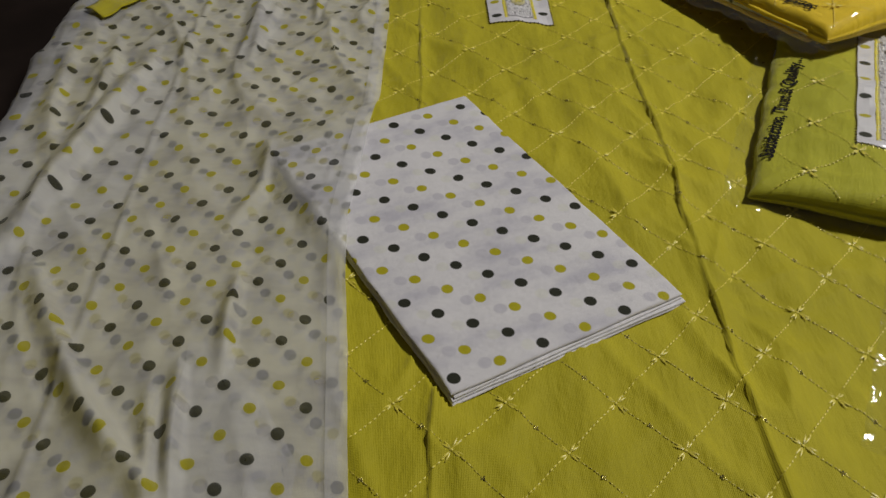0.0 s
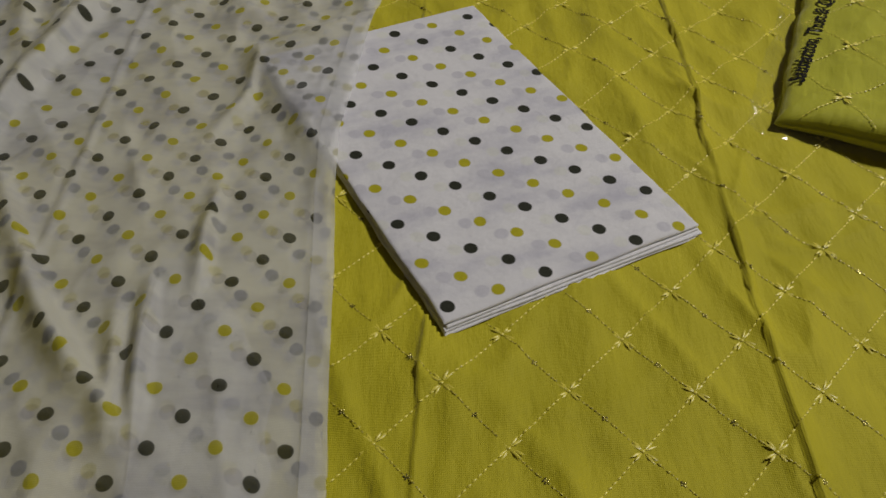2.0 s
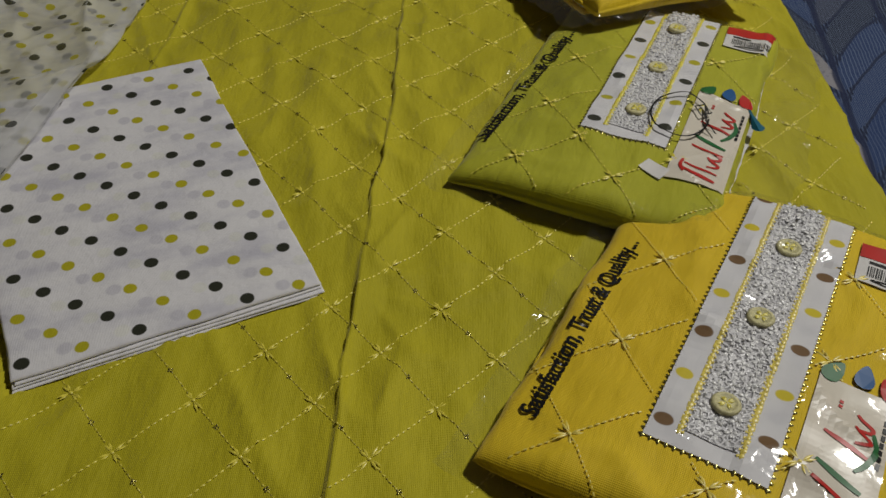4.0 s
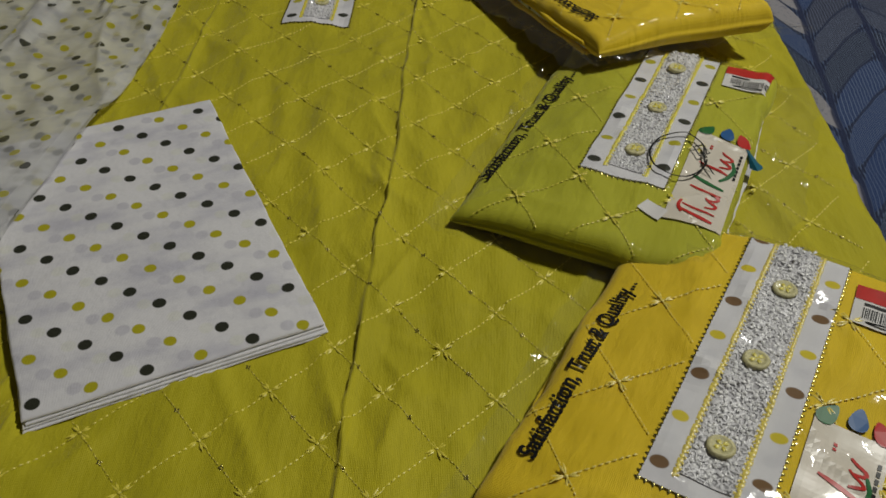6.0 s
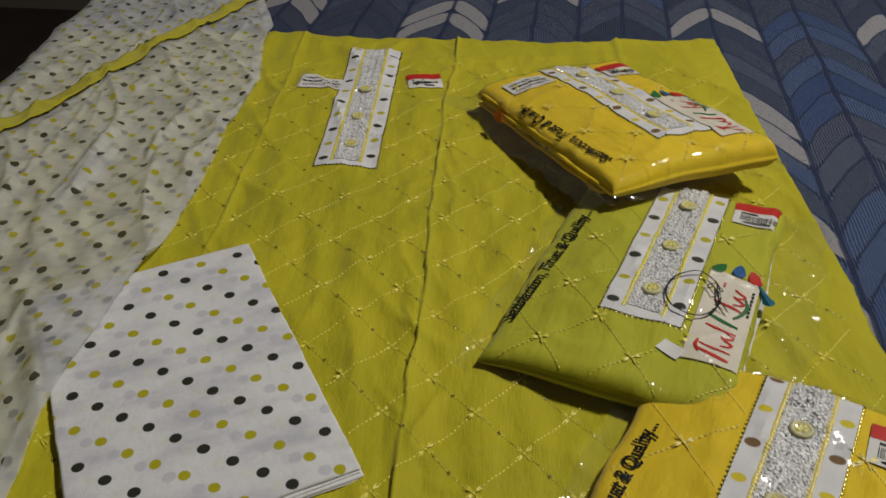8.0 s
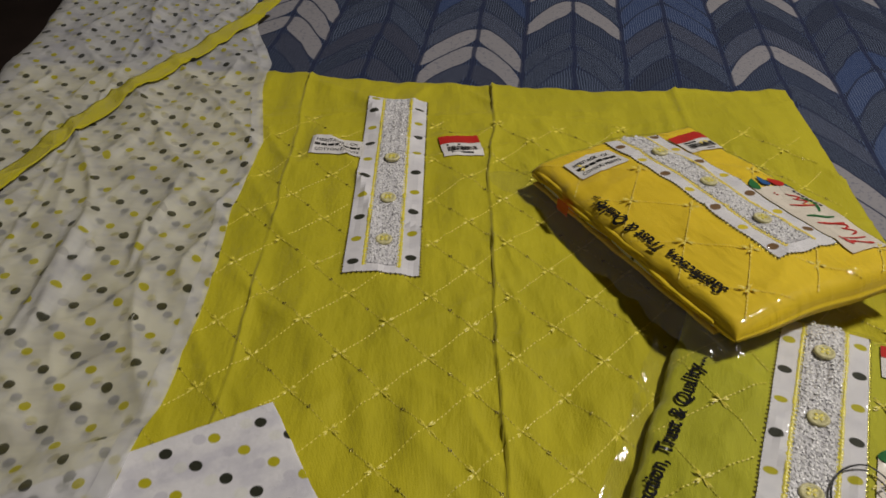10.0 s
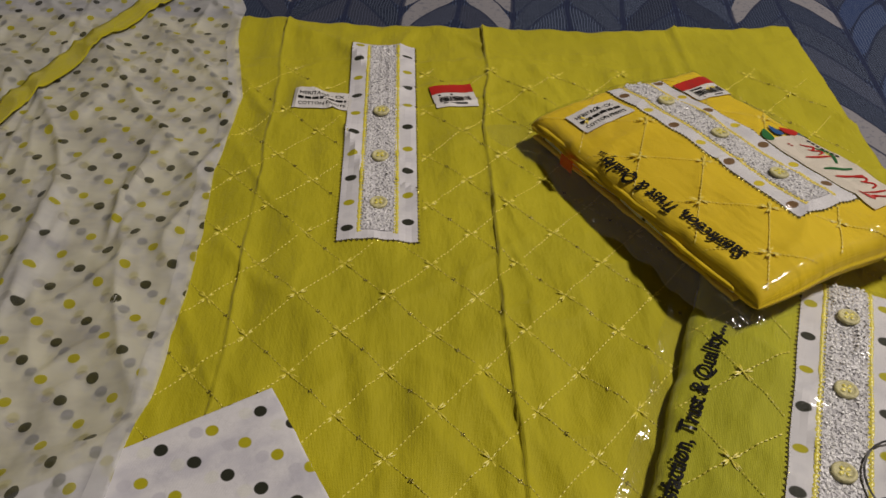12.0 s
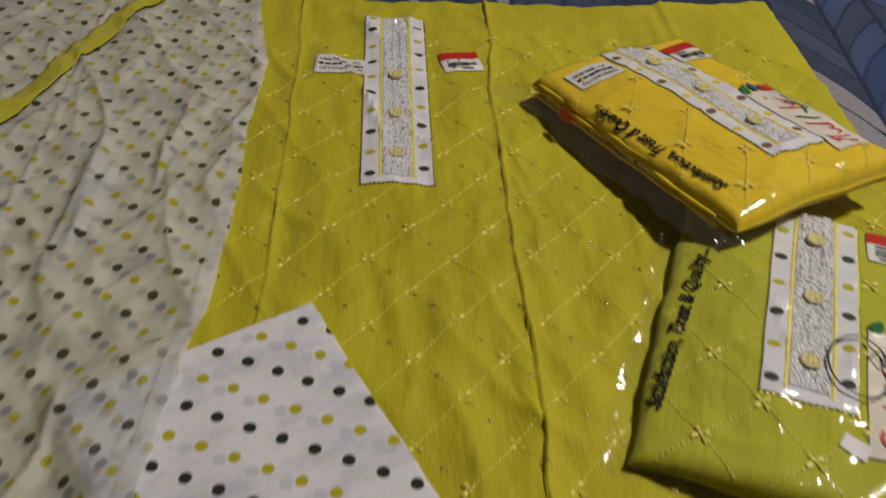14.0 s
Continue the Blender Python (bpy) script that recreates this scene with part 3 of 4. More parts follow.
FLOWERS = [flower_mesh(0.0200, 0.0012, 0.85, k) for k in range(5)]
FLOWERS_GOLD = [flower_mesh(0.0200, 0.0012, 0.85, k + 9) for k in range(5)]
for me in FLOWERS:
    me.materials.append(THREAD)
for me in FLOWERS_GOLD:
    me.materials.append(THREAD_GOLD)
sq = flower_mesh(0.0048, 0.0008, 2.0)
sq.name = "sequin"
sq.materials.append(SEQUIN)
rng = random.Random(3)
for u, v in kurta_nodes():
    if not (-0.22 < u < 0.545 and -0.82 < v < 0.42 and off_patch(u, v)):
        continue
    f = part("embroidered_flower", rng.choice(FLOWERS), None, kurta)
    f.matrix_basis = Matrix.Translation(kurta_on(u, v)) @ pose(0, 0, 0, rng.uniform(-6, 6), rng.uniform(-6, 6), rng.uniform(-9, 9))
    q = (u + LDU / 4, v - LDV / 4)
    if off_patch(*q) and q[1] > -0.82:
        f = part("sequin", sq, None, kurta)
        f.matrix_basis = Matrix.Translation(kurta_on(*q)) @ pose(0, 0, 0, rng.uniform(-12, 12), rng.uniform(-12, 12), rng.uniform(0, 90))


# ---- button placket, used on the kurta and on the packed suits ----


def button_mesh(r):
    bm = bmesh.new()
    ring = [(0.0, 0.0), (1.0, 0.0), (1.06, 0.20), (0.92, 0.36), (0.74, 0.34), (0.66, 0.26), (0.40, 0.28), (0.0, 0.38)]
    seg = 28
    rows = []
    for x, z in ring[1:-1]:
        rows.append([bm.verts.new((r * x * math.cos(2 * math.pi * k / seg), r * x * math.sin(2 * math.pi * k / seg), r * z)) for k in range(seg)])
    top = bm.verts.new((0, 0, r * ring[-1][1]))
    for a, b in zip(rows, rows[1:]):
        for k in range(seg):
            bm.faces.new((a[k], a[(k + 1) % seg], b[(k + 1) % seg], b[k]))
    for k in range(seg):
        bm.faces.new((rows[-1][k], rows[-1][(k + 1) % seg], top))
    bm.faces.new(rows[0][::-1])
    for f in bm.faces:
        f.smooth = True
    me = bpy.data.meshes.new("button")
    bm.to_mesh(me)
    bm.free()
    return me


BUTTON = button_mesh(0.0092)
BUTTON.materials.append(plain("button_cream", (0.68, 0.63, 0.34), 0.4, 0, 0.5, 0.25, 300, 0.4))
CENTRE = flower_mesh(0.011, 0.0012, 1.6)
CENTRE.name = "button_flower"
CENTRE.materials.append(THREAD)
BLOOM = flower_mesh(0.0100, 0.0013, 1.7)
BLOOM.name = "lace_flower"
BLOOM.materials.append(plain("white_floss", (0.86, 0.85, 0.86), 0.3, 0.0, 0.6, 0.25, 400))


def placket(parent, at, normal_z, u0, u1, v0, v1, buttons, paper_mat, thread):
    """White dotted strip with a lace middle, two yellow braids, pinked beaded edges and covered buttons."""
    cu = (u0 + u1) / 2

    def lift(h):
        return lambda u, v: tuple(Vector(at(u, v)) + Vector((0, 0, h)))

    me = card_mesh("placket", lift(0.0008), u0, v0, u1, v1, 0.0008, 0.006)
    lay = me.uv_layers[0]
    for l in lay.data:
        l.uv = (l.uv[0] - cu, l.uv[1] - v0)
    strip = part("placket", me, paper_mat, parent, "white dotted placket strip with lace and buttons")
    w = 0.0165
    part("lace_panel", card_mesh("lace_panel", lift(0.0014), cu - w, v0 + 0.014, cu + w, v1 - 0.001, 0.0012, 0.006), LACE, strip, "white lace embroidered with silver thread")
    rng = random.Random(11)
    for side in (-1, 1):
        x = cu + side * (w + 0.003)
        stitches("braid", lift(0.0018), [((x, v0 + 0.012), (x, v1 - 0.002))], 0.0040, 0.0050, 0.0040, 0.0016, thread, strip, jitter=0.9)
        x = cu + side * (w + 0.0005)
        stitches("braid", lift(0.0022), [((x, v0 + 0.012), (x, v1 - 0.002))], 0.0050, 0.0026, 0.0022, 0.0010, thread, strip, jitter=0.4)
    # pinked, beaded edging
    edge = [((u0, v0), (u0, v1)), ((u1, v0), (u1, v1)), ((u0, v0), (u1, v0))]
    stitches("bead_edging", lift(0.0006), edge, 0.0052, 0.0034, 0.0056, 0.0014, SEQUIN, strip, jitter=0.3)
    for v in np.arange(v0 + 0.022, v1 - 0.006, 0.0105):
        for k in (-1, 0, 1):
            u = cu + k * 0.0102 + rng.uniform(-0.0012, 0.0012)
            vv = v + (0.005 if k else 0) + rng.uniform(-0.001, 0.001)
            if min(math.hypot(u - cu, vv - b) for b in buttons) < 0.0115 or vv > v1 - 0.005:
                continue
            f = part("lace_flower", BLOOM, None, strip)
            f.matrix_basis = Matrix.Translation(lift(0.0027)(u, vv)) @ pose(0, 0, 0, rng.uniform(-10, 10), rng.uniform(-10, 10), rng.uniform(0, 90))
    verts, faces = [], []
    for k in range(int((v1 - v0) * 1300)):
        u, v = cu + rng.uniform(-w, w), rng.uniform(v0 + 0.016, v1 - 0.004)
        c, s, r = math.cos(k * 2.4), math.sin(k * 2.4), rng.uniform(0.0007, 0.0013)
        p = Vector(lift(0.0027)(u, v))
        o = len(verts)
        verts += [p + Vector((c * r, s * r, 0)), p + Vector((-s * r, c * r, 0)), p + Vector((-c * r, -s * r, 0.0002)), p + Vector((s * r, -c * r, 0)), p + Vector((0, 0, 0.0008))]
        faces += [(o, o + 1, o + 4), (o + 1, o + 2, o + 4), (o + 2, o + 3, o + 4), (o + 3, o, o + 4)]
    tagged(part("beadwork", mesh("beadwork", verts, faces, None, False), SILVER, strip), kind="stuff")
    for v in buttons:
        b = part("button", BUTTON, None, strip, "cream fabric-covered button with yellow embroidery")
        b.matrix_basis = Matrix.Translation(lift(0.0028)(cu, v)) @ pose(0, 0, 0, rng.uniform(-4, 4), rng.uniform(-4, 4), 0)
        c = new("button_flower", CENTRE)
        c.parent = strip
        c.matrix_basis = Matrix.Translation(lift(0.0058)(cu, v))
    return strip


placket(kurta, kurta_at, 0, -0.040, 0.042, 0.003, 0.405, (0.061, 0.1415, 0.2285), PATCH_LIME, THREAD)


def raised(at, h):
    return lambda u, v: tuple(Vector(at(u, v)) + Vector((0, 0, h)))


def turned(at, cu, cv, deg):
    c, s = math.cos(radians(deg)), math.sin(radians(deg))
    return lambda a, b: at(cu + a * c - b * s, cv + a * s + b * c)


def words(name, text, at, u, v, size, deg, material, parent, width=None, shear=0.0, bold=0.0):
    """Lettering in the built-in font, laid on a surface; baseline starts at (u, v) and runs at deg."""
    cd = bpy.data.curves.new("lettering", "FONT")
    cd.body, cd.size, cd.shear, cd.offset, cd.resolution_u = text, 1.0, shear, bold, 3
    tmp = new("lettering", cd)
    dg = bpy.context.evaluated_depsgraph_get()
    dg.update()
    me = bpy.data.meshes.new_from_object(tmp.evaluated_get(dg))
    bpy.data.objects.remove(tmp)
    xs = [p.co.x for p in me.vertices]
    lo, hi = float(np.percentile(xs, 0.5)), float(np.percentile(xs, 99.5))
    kx = width / (hi - lo) if width else size
    c, s = math.cos(radians(deg)), math.sin(radians(deg))
    for p in me.vertices:
        a, b = (p.co.x - lo) * kx, p.co.y * size
        p.co = Vector(at(u + a * c - b * s, v + a * s + b * c))
    me.materials.clear()
    me.name = name
    return part(name, me, material, parent)


def paper_label(parent, at, cu, cv, w, h, deg, thing=True, name="sticker", label="white paper sticker with printed lines"):
    """White sticker with three printed lines."""
    t = turned(at, cu, cv, deg)
    st = part(name, card_mesh(name, raised(t, 0.0014), -w / 2, -h / 2, w / 2, h / 2, 0.0003, 0.004), PAPER, parent, label)
    top = raised(t, 0.0021)
    rects = []
    rng = random.Random(5)
    x, y = -w * 0.42, -h * 0.07
    while x < w * 0.40:
        L = rng.uniform(0.003, 0.009)
        rects.append((x, y, min(x + L, w * 0.43), y + h * 0.12))
        x += L + 0.0014
    part("printed_line", strip_mesh("printed_line", rects, top, 0.003), INK, st)
    words("print", "HERITAGE - CX", top, -w * 0.40, h * 0.16, h * 0.21, 0, INK, st, width=w * 0.76, bold=0.016)
    words("print", "COTTON PRINTS", top, -w * 0.40, -h * 0.34, h * 0.20, 0, INK, st, width=w * 0.80, bold=0.01)
    return st


def price_tag(parent, at, cu, cv, w, h, deg):
    """White tag with a red head and a bar code."""
    t = turned(at, cu, cv, deg)
    st = part("price_tag", card_mesh("price_tag", raised(t, 0.0014), -w / 2, -h / 2, w / 2, h / 2, 0.0003, 0.004), PAPER, parent, "white price tag with red head and bar code")
    top = raised(t, 0.0020)
    part("red_head", strip_mesh("red_head", [(-w / 2, h * 0.12, w / 2, h / 2)], top, 0.004), RED, st)
    rects, rng, x = [], random.Random(9), -w * 0.36
    while x < w * 0.36:
        L = rng.choice((0.0005, 0.0008, 0.0013))
        rects.append((x, -h * 0.32, x + L, -h * 0.06))
        x += L + rng.choice((0.0006, 0.0009))
    part("bar_code", strip_mesh("bar_code", rects, top, 0.02), INK, st)
    part("printed_line", strip_mesh("printed_line", [(-w * 0.36, -h * 0.01, -w * 0.02, h * 0.06), (-w * 0.30, -h * 0.43, w * 0.25, -h * 0.38)], top, 0.02), INK, st)
    return st


paper_label(kurta, kurta_at, -0.071, 0.258, 0.070, 0.042, -2)
price_tag(kurta, kurta_at, 0.089, 0.269, 0.053, 0.050, 10)

# ---- folded dotted cotton ----


def slab(name, w, l, z0, z1, material, parent, seed=0, ru=0.004, rv=0.004, wrinkle=0.0006, u_off=0.0, v_off=0.0, label="", ragged=1.0):
    """A folded layer of cloth: soft top, rounded rim, own underside."""
    def ease(n, r, L):
        xs = [0, r * 0.04, r * 0.15, r * 0.35, r * 0.65, r]
        k = max(2, int((L - 2 * r) / 0.008))
        return xs + [r + (L - 2 * r) * i / k for i in range(1, k)] + [L - x for x in xs[::-1]]
    us, vs = ease(0, ru, w), ease(0, rv, l)
    zm, h = (z0 + z1) / 2, (z1 - z0) / 2
    verts, uvs, faces = [], [], []
    nu, nv = len(us), len(vs)
    for s in (1, -1):
        for v in vs:
            for u in us:
                a = min(1.0, min(u, w - u) / ru)
                b = min(1.0, min(v, l - v) / rv)
                e = math.sqrt(max(0.0, 1 - (1 - a) ** 2)) * math.sqrt(max(0.0, 1 - (1 - b) ** 2))
                wob_u = ragged * (0.0022 * noise.noise((v * 16, seed * 3.3, u * 3)) + 0.0008 * noise.noise((v * 60, seed * 3.3, 5))) + u_off
                wob_v = 0.0018 * noise.noise((u * 16, seed * 7.7, v * 3)) + v_off
                z = zm + s * h * e + (wrinkle * e * (noise.noise((u * 24, v * 14, seed)) + 0.5 * noise.noise((u * 60, v * 50, seed))) if s > 0 else 0)
                verts.append((u + wob_u, v + wob_v, z))
                uvs.append((u, v))
    o = nu * nv
    faces = [(j * nu + i, j * nu + i + 1, (j + 1) * nu + i + 1, (j + 1) * nu + i) for j in range(nv - 1) for i in range(nu - 1)]
    faces += [(o + j * nu + i, o + (j + 1) * nu + i, o + (j + 1) * nu + i + 1, o + j * nu + i + 1) for j in range(nv - 1) for i in range(nu - 1)]
    rim = list(range(nu)) + [j * nu + nu - 1 for j in range(1, nv)] + [(nv - 1) * nu + i for i in range(nu - 2, -1, -1)] + [j * nu for j in range(nv - 2, 0, -1)]
    faces += [(a, o + a, o + b, b) for a, b in zip(rim, rim[1:] + rim[:1])]
    return part(name, mesh(name, verts, faces, uvs), material, parent, label)


white_pack = tagged(new("folded_fabric"), "folded white polka-dot cotton lying on the lime fabric", "fabric")
white_pack.matrix_world = WP
zz = 0.0
for k, (t, du, dv, dw) in enumerate(((0.0024, -0.001, -0.0055, 0.001), (0.0022, 0.001, -0.004, 0.001), (0.0020, 0.002, -0.002, 0.003), (0.0034, 0, 0, 0))):
    slab("top_fold" if k == 3 else "fold_layer", PACK_W - dw, PACK_L - dw, zz, zz + t, PRINT if k == 3 else PAPER_CLOTH, white_pack, k + 1, 0.0025, 0.003, 0.0009 if k == 3 else 0.0004, du, dv)
    zz += t - 0.0002


def line_mesh(name, at, lift, lines, w):
    """Thin drawn lines on a surface."""
    verts, faces = [], []
    for line in lines:
        o = len(verts)
        for i, p in enumerate(line):
            a, b = line[max(i - 1, 0)], line[min(i + 1, len(line) - 1)]
            d = Vector((b[0] - a[0], b[1] - a[1])).normalized()
            for sg in (-1, 1):
                q = Vector(at(p[0] - d.y * w * sg, p[1] + d.x * w * sg))
                verts.append(q + Vector((0, 0, lift)))
        faces += [(o + 2 * i, o + 2 * i + 1, o + 2 * i + 3, o + 2 * i + 2) for i in range(len(line) - 1)]
    return mesh(name, verts, faces, None, False)


# ---- packed suits ----

def packed_suit(name, label, P, turn, tilt, lean, cloth, patch_mat, thread, thick0, seed, sticker=False, flap=0.022, red=None, BW=0.236, BL=0.356, dv=0.0, slogan=(0.025, 0.062, 0.188, 90), low_k=0.28, layers=3, pu=0.0, pv=0.074):
    """A folded embroidered suit in a clear printed bag."""
    thing = tagged(new(name), label, "garment pack", group="packed suits")
    thing.matrix_world = pose(*P, tilt, lean, turn)

    def full(u):
        # the folds thin out towards the open side
        return thick0 * (0.60 + 0.40 * math.sin(0.5 * math.pi * min(1.0, max(0.0, u) / 0.10)))

    def body_z(u, v):
        a, b = min(1.0, max(0.0, min(u, BW - u)) / 0.010), min(1.0, max(0.0, min(v, BL - v)) / 0.016)
        e = math.sqrt(max(0.0, 1 - (1 - a) ** 2)) * math.sqrt(max(0.0, 1 - (1 - b) ** 2))
        thick = full(u)
        puff = 0.0035 * math.sin(math.pi * min(max(u / BW, 0), 1)) * math.sin(math.pi * min(max(v / BL, 0), 1))
        w = 0.0036 * noise.noise((u * 15, v * 11, seed)) + 0.0016 * noise.noise((u * 50, v * 40, seed))
        w += 0.0030 * (1 - abs(noise.noise((u * 11 + v * 5, v * 9 - u * 4, seed + 30)))) ** 12
        return thick * (0.55 + 0.45 * e) + (puff + w) * e

    def top(u, v):
        return (u, v, body_z(u, v))

    # lower folds
    k, z = 0, 0.001
    rng = random.Random(seed)
    low = thick0 * low_k
    while z < low - 0.002:
        t = low / layers
        inner = k == 1
        slab("fold_layer", BW - 0.008 + (0.006 if inner else 0), BL - 0.034, z, z + t, PRINT if inner else cloth, thing, seed + k, t / 2, t / 2, 0.0008, 0.003 if inner else rng.uniform(-0.002, 0.005), 0.024 + rng.uniform(0.001, 0.008), ragged=2.2)
        z += t - 0.0003
        k += 1
    # top fold with its rolled front
    def ease(r, L):
        xs = [0, r * 0.03, r * 0.1, r * 0.22, r * 0.4, r * 0.65, r]
        n = int((L - 2 * r) / 0.005)
        return xs + [r + (L - 2 * r) * i / n for i in range(1, n)] + [L - x for x in xs[::-1]]
    us, vs = ease(0.010, BW), ease(0.016, BL)
    verts, uvs, faces = [], [], []
    for s in (1, -1):
        for v in vs:
            for u in us:
                a, b = min(1.0, min(u, BW - u) / 0.010), min(1.0, min(v, BL - v) / 0.016)
                e = math.sqrt(max(0.0, 1 - (1 - a) ** 2)) * math.sqrt(max(0.0, 1 - (1 - b) ** 2))
                fr = smooth01((0.055 - v) / 0.03)
                bot = full(u) * (0.55 - (max(0.03, 0.40 - low_k) + 0.38 * fr) * e)
                verts.append((u + 0.005 * noise.noise((v * 14, seed, 0)) + 0.002 * noise.noise((v * 45, seed, 0)), v + 0.004 * noise.noise((u * 13, seed, 4)), body_z(u, v) if s > 0 else bot))
                uvs.append((u, v))
    nu, nv = len(us), len(vs)
    o = nu * nv
    faces = [(j * nu + i, j * nu + i + 1, (j + 1) * nu + i + 1, (j + 1) * nu + i) for j in range(nv - 1) for i in range(nu - 1)]
    faces += [(o + j * nu + i, o + (j + 1) * nu + i, o + (j + 1) * nu + i + 1, o + j * nu + i + 1) for j in range(nv - 1) for i in range(nu - 1)]
    rim = list(range(nu)) + [j * nu + nu - 1 for j in range(1, nv)] + [(nv - 1) * nu + i for i in range(nu - 2, -1, -1)] + [j * nu for j in range(nv - 2, 0, -1)]
    faces += [(a, o + a, o + b, b) for a, b in zip(rim, rim[1:] + rim[:1])]
    part("top_fold", mesh("top_fold", verts, faces, uvs), cloth, thing)

    on = raised(top, 0.0011)
    f = diamond_lines(0.004, BW - 0.004, 0.004, BL - 0.004, 0.030 + 0.01 * (seed % 3), 0.035, 0.0865, 0.0905)
    clear = lambda u, v: not (0.086 + pu < u < 0.172 + pu and v > pv - 0.004 + dv)
    stitches("stitch_line", on, f[0], 0.0048, 0.0042, 0.0016, 0.0006, thread, thing, clear)
    stitches("stitch_line", on, f[1], 0.0034, 0.0026, 0.0012, 0.0004, THREAD_FINE if thread is THREAD else thread, thing, clear)
    stitches("stitch_line", on, f[1], 0.0068, 0.0030, 0.0014, 0.0006, thread, thing, clear)
    for j in range(-1, 5):
        for i in range(-1, 4):
            for h in (0, 0.5):
                u, v = 0.030 + 0.01 * (seed % 3) + (i + h) * 0.0865, 0.035 + (j + h) * 0.0905
                if 0.01 < u < BW - 0.01 and 0.008 < v < BL - 0.01 and clear(u, v):
                    fl = part("embroidered_flower", rng.choice(FLOWERS if thread is THREAD else FLOWERS_GOLD), None, thing)
                    fl.matrix_basis = Matrix.Translation(on(u, v)) @ pose(0, 0, 0, 0, 0, rng.uniform(-9, 9))
    placket(thing, top, 0, 0.090 + pu, 0.168 + pu, pv + dv, BL - 0.004, (0.120 + dv, 0.204 + dv, 0.290 + dv), patch_mat, thread)
    price_tag(thing, top, 0.205, 0.305 + dv, 0.054, 0.045, 2)
    if sticker:
        paper_label(thing, top, 0.056, 0.306 + dv, 0.064, 0.040, 2)

    # card with leaf marks and script strokes
    card = part("brand_card", card_mesh("brand_card", raised(top, 0.0014), 0.176, 0.036 + dv, 0.226, 0.178 + dv, 0.0004, 0.004), CREAM, thing, "cream card with red and green script strokes")
    ct0 = raised(top, 0.0024)

    def ct(u, v):
        return ct0(u, v + dv)

    for (u, v), deg, m in (((0.184, 0.184), 65, GREEN), ((0.203, 0.190), 90, BLUE), ((0.219, 0.186), 115, RED), ((0.233, 0.172), 150, TEAL)):
        verts = []
        for k in range(14):
            a = 2 * math.pi * k / 14
            x, y = 0.0105 * math.cos(a), 0.0062 * math.sin(a) * (1 - 0.45 * math.cos(a))
            c, s = math.cos(radians(deg)), math.sin(radians(deg))
            verts.append(ct(u + x * c - y * s, v + x * s + y * c))
        part("leaf_mark", mesh("leaf_mark", verts, [tuple(range(14))], None, False), m, card)

    def stroke(pts, w, m):
        vs2, fs = [], []
        pp = [Vector(p) for p in pts]
        fine = []
        for i in range(len(pp) - 1):
            p0, p1, p2, p3 = pp[max(i - 1, 0)], pp[i], pp[i + 1], pp[min(i + 2, len(pp) - 1)]
            for q in range(6):
                t = q / 6
                fine.append(0.5 * ((2 * p1) + (p2 - p0) * t + (2 * p0 - 5 * p1 + 4 * p2 - p3) * t * t + (3 * p1 - p0 - 3 * p2 + p3) * t ** 3))
        fine.append(pp[-1])
        for i, p in enumerate(fine):
            d = (fine[min(i + 1, len(fine) - 1)] - fine[max(i - 1, 0)]).normalized()
            ww = w * (0.55 + 0.45 * math.sin(math.pi * i / (len(fine) - 1)))
            for sg in (-1, 1):
                vs2.append(ct(p.x - d.y * ww * sg, p.y + d.x * ww * sg))
        fs = [(2 * i, 2 * i + 1, 2 * i + 3, 2 * i + 2) for i in range(len(fine) - 1)]
        part("script_stroke", mesh("script_stroke", vs2, fs, None, False), m, card)

    # plain swashes in the card's colours, running up the card
    tall = lambda v, lean, m, w=0.0019: stroke([(0.2165, v), (0.206, v + lean * 0.35), (0.196, v + lean * 0.7), (0.1875, v + lean)], w, m)
    hook = lambda v, m: stroke([(0.206, v), (0.2135, v + 0.002), (0.2150, v + 0.006), (0.2080, v + 0.010), (0.2045, v + 0.0135)], 0.0015, m)
    for v0, lean, m, w in ((0.045, 0.006, RED, 0.0024), (0.056, 0.004, RED, 0.0015), (0.084, 0.010, RED, 0.0018), (0.098, 0.011, GREEN, 0.0023), (0.124, 0.009, RED, 0.0018)):
        tall(v0, lean, m, w)
    for v0, m in ((0.064, RED), (0.075, RED), (0.132, RED), (0.143, RED)):
        hook(v0, m)
    stroke([(0.1890, 0.047), (0.1850, 0.055), (0.1860, 0.064)], 0.0016, RED)
    stroke([(0.2100, 0.112), (0.2160, 0.121), (0.2195, 0.134), (0.2160, 0.146)], 0.0020, GREEN)
    for y0 in (0.156, 0.160):
        part("printed_line", strip_mesh("printed_line", [(0.192, y0, 0.1945, y0 + 0.0025)], ct, 0.004), RED, card)
    part("printed_line", strip_mesh("printed_line", [(0.2205, 0.120 + k * 0.0062, 0.2230, 0.1245 + k * 0.0062) for k in range(7)], ct, 0.004), INK, card)

    # the clear bag
    def bag_at(u, v):
        inside = min(u + 0.004, BW + 0.004 - u, v + 0.004, BL + 0.004 - v)
        uu, vv = min(max(u, 0.0), BW), min(max(v, 0.0), BL)
        hi = body_z(uu, vv) if inside > 0.004 else full(uu) * 0.55
        d = max(0.0, -min(u, BW - u, v, BL - v))
        z = hi + 0.0016 + 0.0040 * smooth01((u - 0.078) / 0.012) * smooth01((0.182 - u) / 0.012) * smooth01((v - 0.066 - dv) / 0.012) if d <= 0 else max(0.004, (full(uu) * 0.55 + 0.003) * math.exp(-d / 0.011))
        z += (0.0008 * (noise.noise((u * 26, v * 22, seed + 40)) + 0.4) + 0.0004 * noise.noise((u * 80, v * 70, seed))) * (1 if d <= 0 else 0.8)
